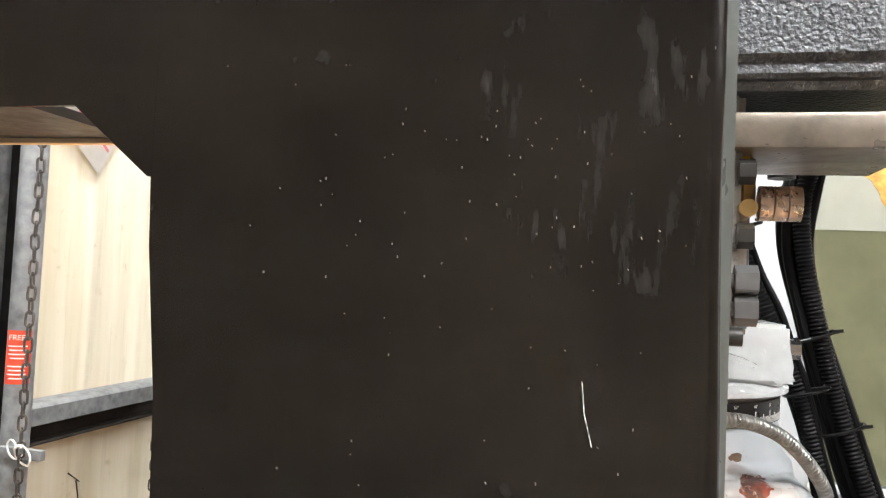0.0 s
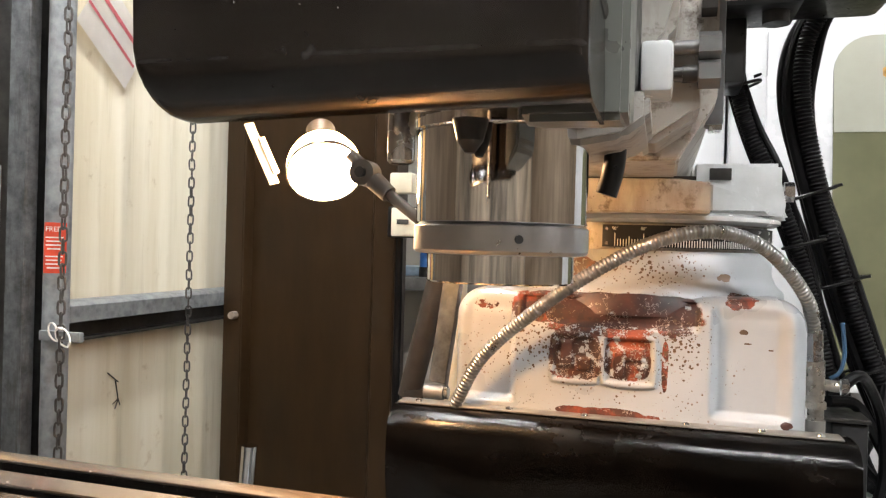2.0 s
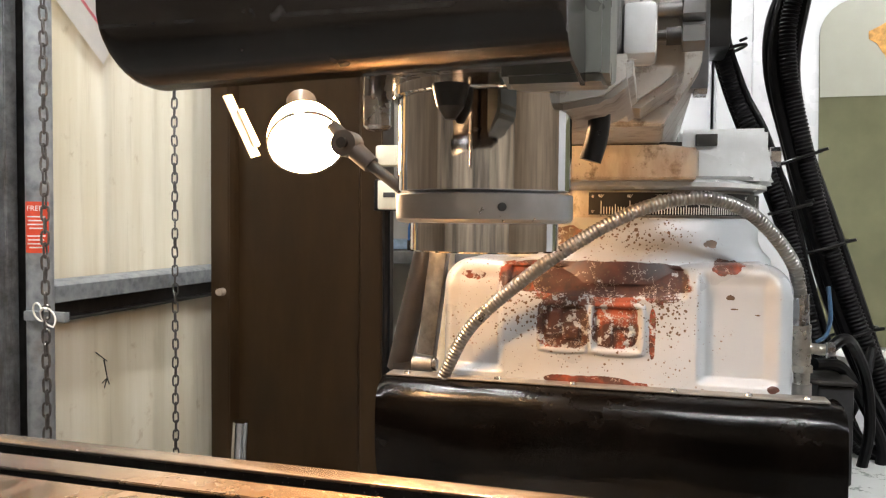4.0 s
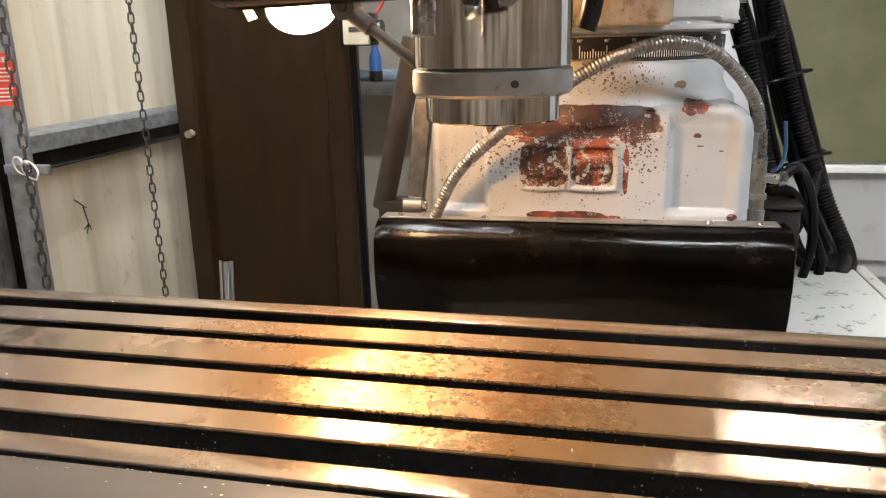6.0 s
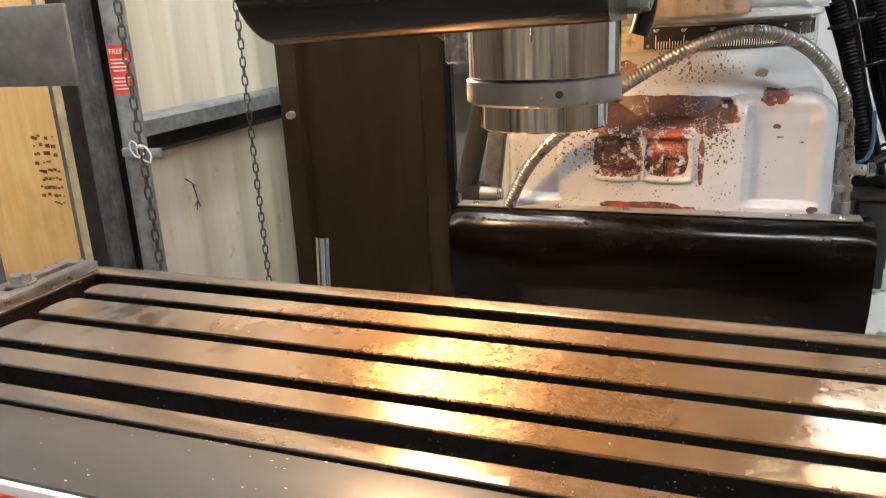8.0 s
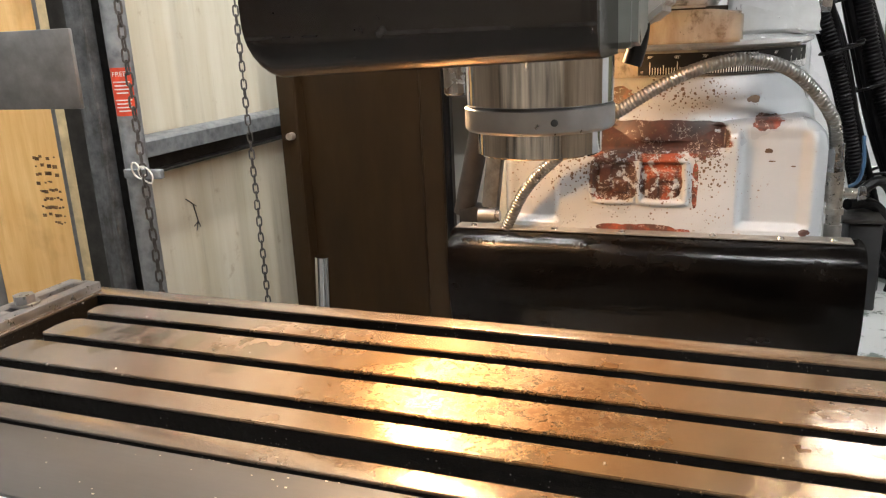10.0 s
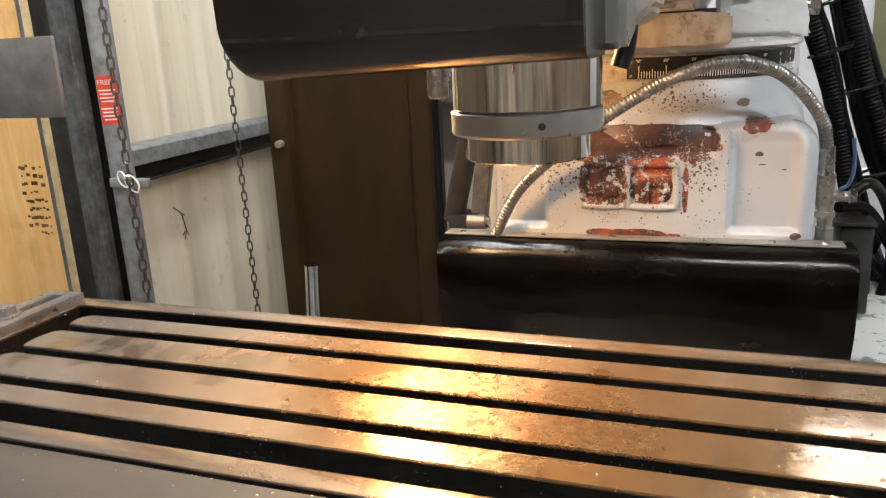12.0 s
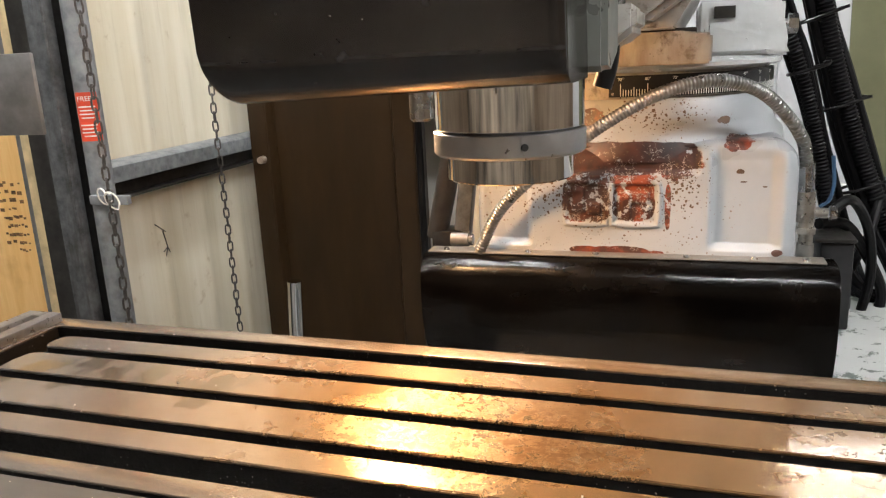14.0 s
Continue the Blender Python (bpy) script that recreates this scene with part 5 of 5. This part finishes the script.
def link():
    k = thing("link_bar", "grey flat link bar darkened for shade, with pivot pins", "link")
    a, b = Vector((-0.146, 0.46, 1.207)), Vector((-0.166, 0.455, 1.046))
    d = (b - a)
    s = bm_new()
    m = Matrix.Translation((a + b) / 2) @ Matrix.Rotation(math.atan2(-(a - b).x, -(a - b).z) + math.pi, 4, "Y")
    box(s, -0.0115, 0.0115, -0.003, 0.003, -d.length / 2 + 0.012, d.length / 2 - 0.014, 0.002, 2, m)
    # bar colour darkened and blued to stand for shade from the lamp
    part("bar", s, simple("scuffed_grey_paint_with_shade", (0.095, 0.108, 0.125), 0.45, 0.0, 0.5, 60), k)
    for c in (a, b):
        p = bm_new()
        cyl(p, c + Vector((-0.014, 0, 0)), c + Vector((0.012, 0, 0)), 0.010, 0.010, 20)
        part("pivot", p, GREYSTEEL, k)
        p = bm_new()
        cyl(p, c + Vector((0.012, 0, 0)), c + Vector((0.018, 0, 0)), 0.0085, 0.0085, 6)
        part("pivot_nut", p, RODSTEEL, k)
    p = bm_new()
    cyl(p, a + Vector((0.01, 0.0, -0.002)), (0.0, 0.5, 1.21), 0.006, 0.006, 12)
    part("pin_bar", p, DARK, k)
    side = bm_new()
    box(side, 0.009, 0.0115, 0.003, 0.016, -d.length / 2, d.length / 2, 0.001, 2, m)
    part("side_flange", side, GREYSTEEL, k)


link()

TUBEM = simple("dull_brown_tube_paint", (0.045, 0.038, 0.032), 0.45, 0.2, 0.3, 20, 300, 0.12)
tube = thing("support_tube", "grey brown round steel tube behind the casting", "tube")
part("tube", cyl(bm_new(), (-0.286, 0.71, 0.985), (-0.222, 0.70, 1.245), 0.019, 0.019, 32), TUBEM, tube)
part("tube_cap", cyl(bm_new(), (-0.224, 0.70, 1.240), (-0.216, 0.70, 1.272), 0.022, 0.021, 32), TUBEM, tube)
part("tube_stand", box(bm_new(), -0.290, -0.245, 0.69, 0.74, 0.0, 1.0, 0.004), DARK, tube)
part("pale_pipe", cyl(bm_new(), (-0.240, 0.80, 0), (-0.232, 0.80, 1.18), 0.018, 0.018, 20), CREAM, tube, "pale plastic pipe")


def junction():
    j = thing("junction_box", "dark grey junction box beside way cover", "junction box")
    part("box", box(bm_new(), 0.322, 0.364, 0.55, 0.64, 0.905, 1.030, 0.003), simple("dark_grey_box", (0.018, 0.018, 0.019), 0.45, 0.0, 0.3, 30, 300, 0.1, None, 0.08, 0.25), j)
    part("lid", box(bm_new(), 0.312, 0.366, 0.545, 0.64, 1.031, 1.037, 0.002), DARK, j, "scuffed brown grey lid plate")
    c = thing("electrical_cabinet", "flaking white painted steel cabinet beside machine", "cabinet")
    part("body", box(bm_new(), 0.305, 0.492, 0.40, 0.745, 0.02, 0.90, 0.003), CABINET, c)
    part("base", box(bm_new(), 0.315, 0.485, 0.41, 0.735, 0, 0.02), DARK, c)
    part("side_panel", box(bm_new(), 0.496, 0.516, 0.40, 0.745, 0.02, 0.8985, 0.003), CABINET, c)
    part("rust_seam", box(bm_new(), 0.4922, 0.4958, 0.40, 0.745, 0.80, 0.897), simple("rusty_seam", (0.12, 0.07, 0.045), 0.6), c, "rusty panel seam")


junction()


def cables():
    rnd = random.Random(9)

    def bundle(label, pts, offs):
        g = thing("cable_bundle", label, "cables", "cable bundles")
        for k, (dx, dy, r, ribbed) in enumerate(offs):
            P = [Vector(p) + Vector((0.82 * dx * (1 + 0.25 * math.sin(i * 1.7 + k)), dy, 0)) for i, p in enumerate(pts)]
            b = bm_new()
            sweep(b, spline(P, 10), r, 10, 0.0013 if ribbed else 0, 0.0062)
            part("corrugated_conduit" if ribbed else "cable", b, CONDUIT, g, angle=180 if ribbed else 35)
        return g
    g = bundle("thin bundle of black corrugated conduit and cables", [(0.165, 0.70, 1.62), (0.200, 0.76, 1.54), (0.232, 0.78, 1.44), (0.262, 0.78, 1.37), (0.300, 0.79, 1.28), (0.332, 0.80, 1.18), (0.365, 0.81, 1.05), (0.40, 0.80, 0.93), (0.42, 0.70, 0.89)],
           [(0.004, 0, 0.0125, True), (0.018, 0.012, 0.008, False), (-0.013, 0.004, 0.004, False), (0.022, -0.004, 0.005, False)])
    b = bundle("thick tied bundle of black corrugated conduits", [(0.46, 0.80, 1.72), (0.385, 0.82, 1.665), (0.335, 0.83, 1.62), (0.313, 0.83, 1.555), (0.312, 0.83, 1.47), (0.334, 0.83, 1.36), (0.366, 0.83, 1.243), (0.408, 0.83, 1.115), (0.455, 0.82, 0.99), (0.485, 0.78, 0.91), (0.46, 0.70, 0.89)],
           [(0.010, -0.008, 0.0135, True), (-0.010, 0, 0.0105, False), (-0.019, 0.008, 0.008, False), (0.026, 0.006, 0.009, False), (0.002, 0.018, 0.012, True), (0.020, 0.016, 0.009, False)])
    for x, z, w in ((0.328, 1.335, 0.036), (0.370, 1.195, 0.037), (0.412, 1.06, 0.038)):
        c = bm_new()
        sweep(c, [Vector((x + 0.01 + w * math.cos(a), 0.832 + 0.028 * math.sin(a), z + 0.012 * math.cos(a))) for a in [i * 2 * math.pi / 20 for i in range(21)]], 0.0028, 6)
        cyl(c, (x + w, 0.81, z + 0.01), (x + w + 0.014, 0.805, z + 0.014), 0.0028, 0.0024, 6)
        part("tie", c, BLACKPL, b, "black cable tie")
    for x, z, w in ((0.215, 1.50, 0.026), (0.31, 1.255, 0.03)):
        c = bm_new()
        sweep(c, [Vector((x + 0.012 + w * math.cos(a), 0.782 + 0.022 * math.sin(a), z + 0.008 * math.cos(a))) for a in [i * 2 * math.pi / 20 for i in range(21)]], 0.0026, 6)
        cyl(c, (x + w, 0.76, z + 0.01), (x + w + 0.010, 0.755, z + 0.013), 0.0026, 0.0022, 6)
        part("tie", c, BLACKPL, g, "black cable tie")
    # loops running from the valve to the cabinet
    l = thing("cable_loops", "looped black cables behind the valve", "cables")
    for pts, r in ((((0.325, 0.53, 1.075), (0.35, 0.55, 1.09), (0.375, 0.60, 1.07), (0.40, 0.64, 1.02), (0.41, 0.66, 0.95), (0.40, 0.66, 0.89)), 0.0072),
                   (((0.318, 0.56, 1.055), (0.36, 0.60, 1.045), (0.40, 0.66, 0.99), (0.43, 0.68, 0.93), (0.43, 0.68, 0.89)), 0.0078),
                   (((0.36, 0.62, 1.02), (0.375, 0.66, 0.97), (0.405, 0.68, 0.93), (0.45, 0.70, 0.90), (0.455, 0.70, 0.885)), 0.007),
                   (((0.43, 0.74, 1.05), (0.41, 0.70, 1.0), (0.385, 0.68, 0.95), (0.38, 0.66, 0.89)), 0.007)):
        b = bm_new()
        sweep(b, spline(pts, 8), r, 10)
        part("cable", b, CONDUIT, l)


cables()


# ---- ceiling lights ----
def ceiling_light(x, y, turn=0):
    l = thing("ceiling_light", "unseen white fluorescent batten hung from roof", "ceiling light", "ceiling lights")
    part("housing", box(bm_new(), -0.75, 0.75, -0.09, 0.09, 0.03, 0.10, 0.006), WHITE, l)
    for s in (-0.045, 0.045):
        part("tube", cyl(bm_new(), (-0.72, s, 0.005), (0.72, s, 0.005), 0.016, 0.016, 12), TUBELIGHT, l)
    l.matrix_basis = pose(x, y, 3.2, 0, 0, turn)
    part("hanger", cyl(bm_new(), (-0.5, 0, 0.1), (-0.5, 0, 0.4), 0.006, 0.006, 8), GREYSTEEL, l)
    part("hanger", cyl(bm_new(), (0.5, 0, 0.1), (0.5, 0, 0.4), 0.006, 0.006, 8), GREYSTEEL, l)
    return l


first = ceiling_light(0.6, -1.2)
# unseen battens added for room light; the one at (-2.3, -0.7) brightens the plywood
for x, y, r in ((-2.3, -0.7, 0), (2.4, -1.2, 0), (1.1, 4.2, 0), (-2.6, 4.2, 0), (-0.6, 0.75, 90), (3.4, -0.4, 0)):
    copy_thing(first, pose(x, y, 3.2, 0, 0, r))
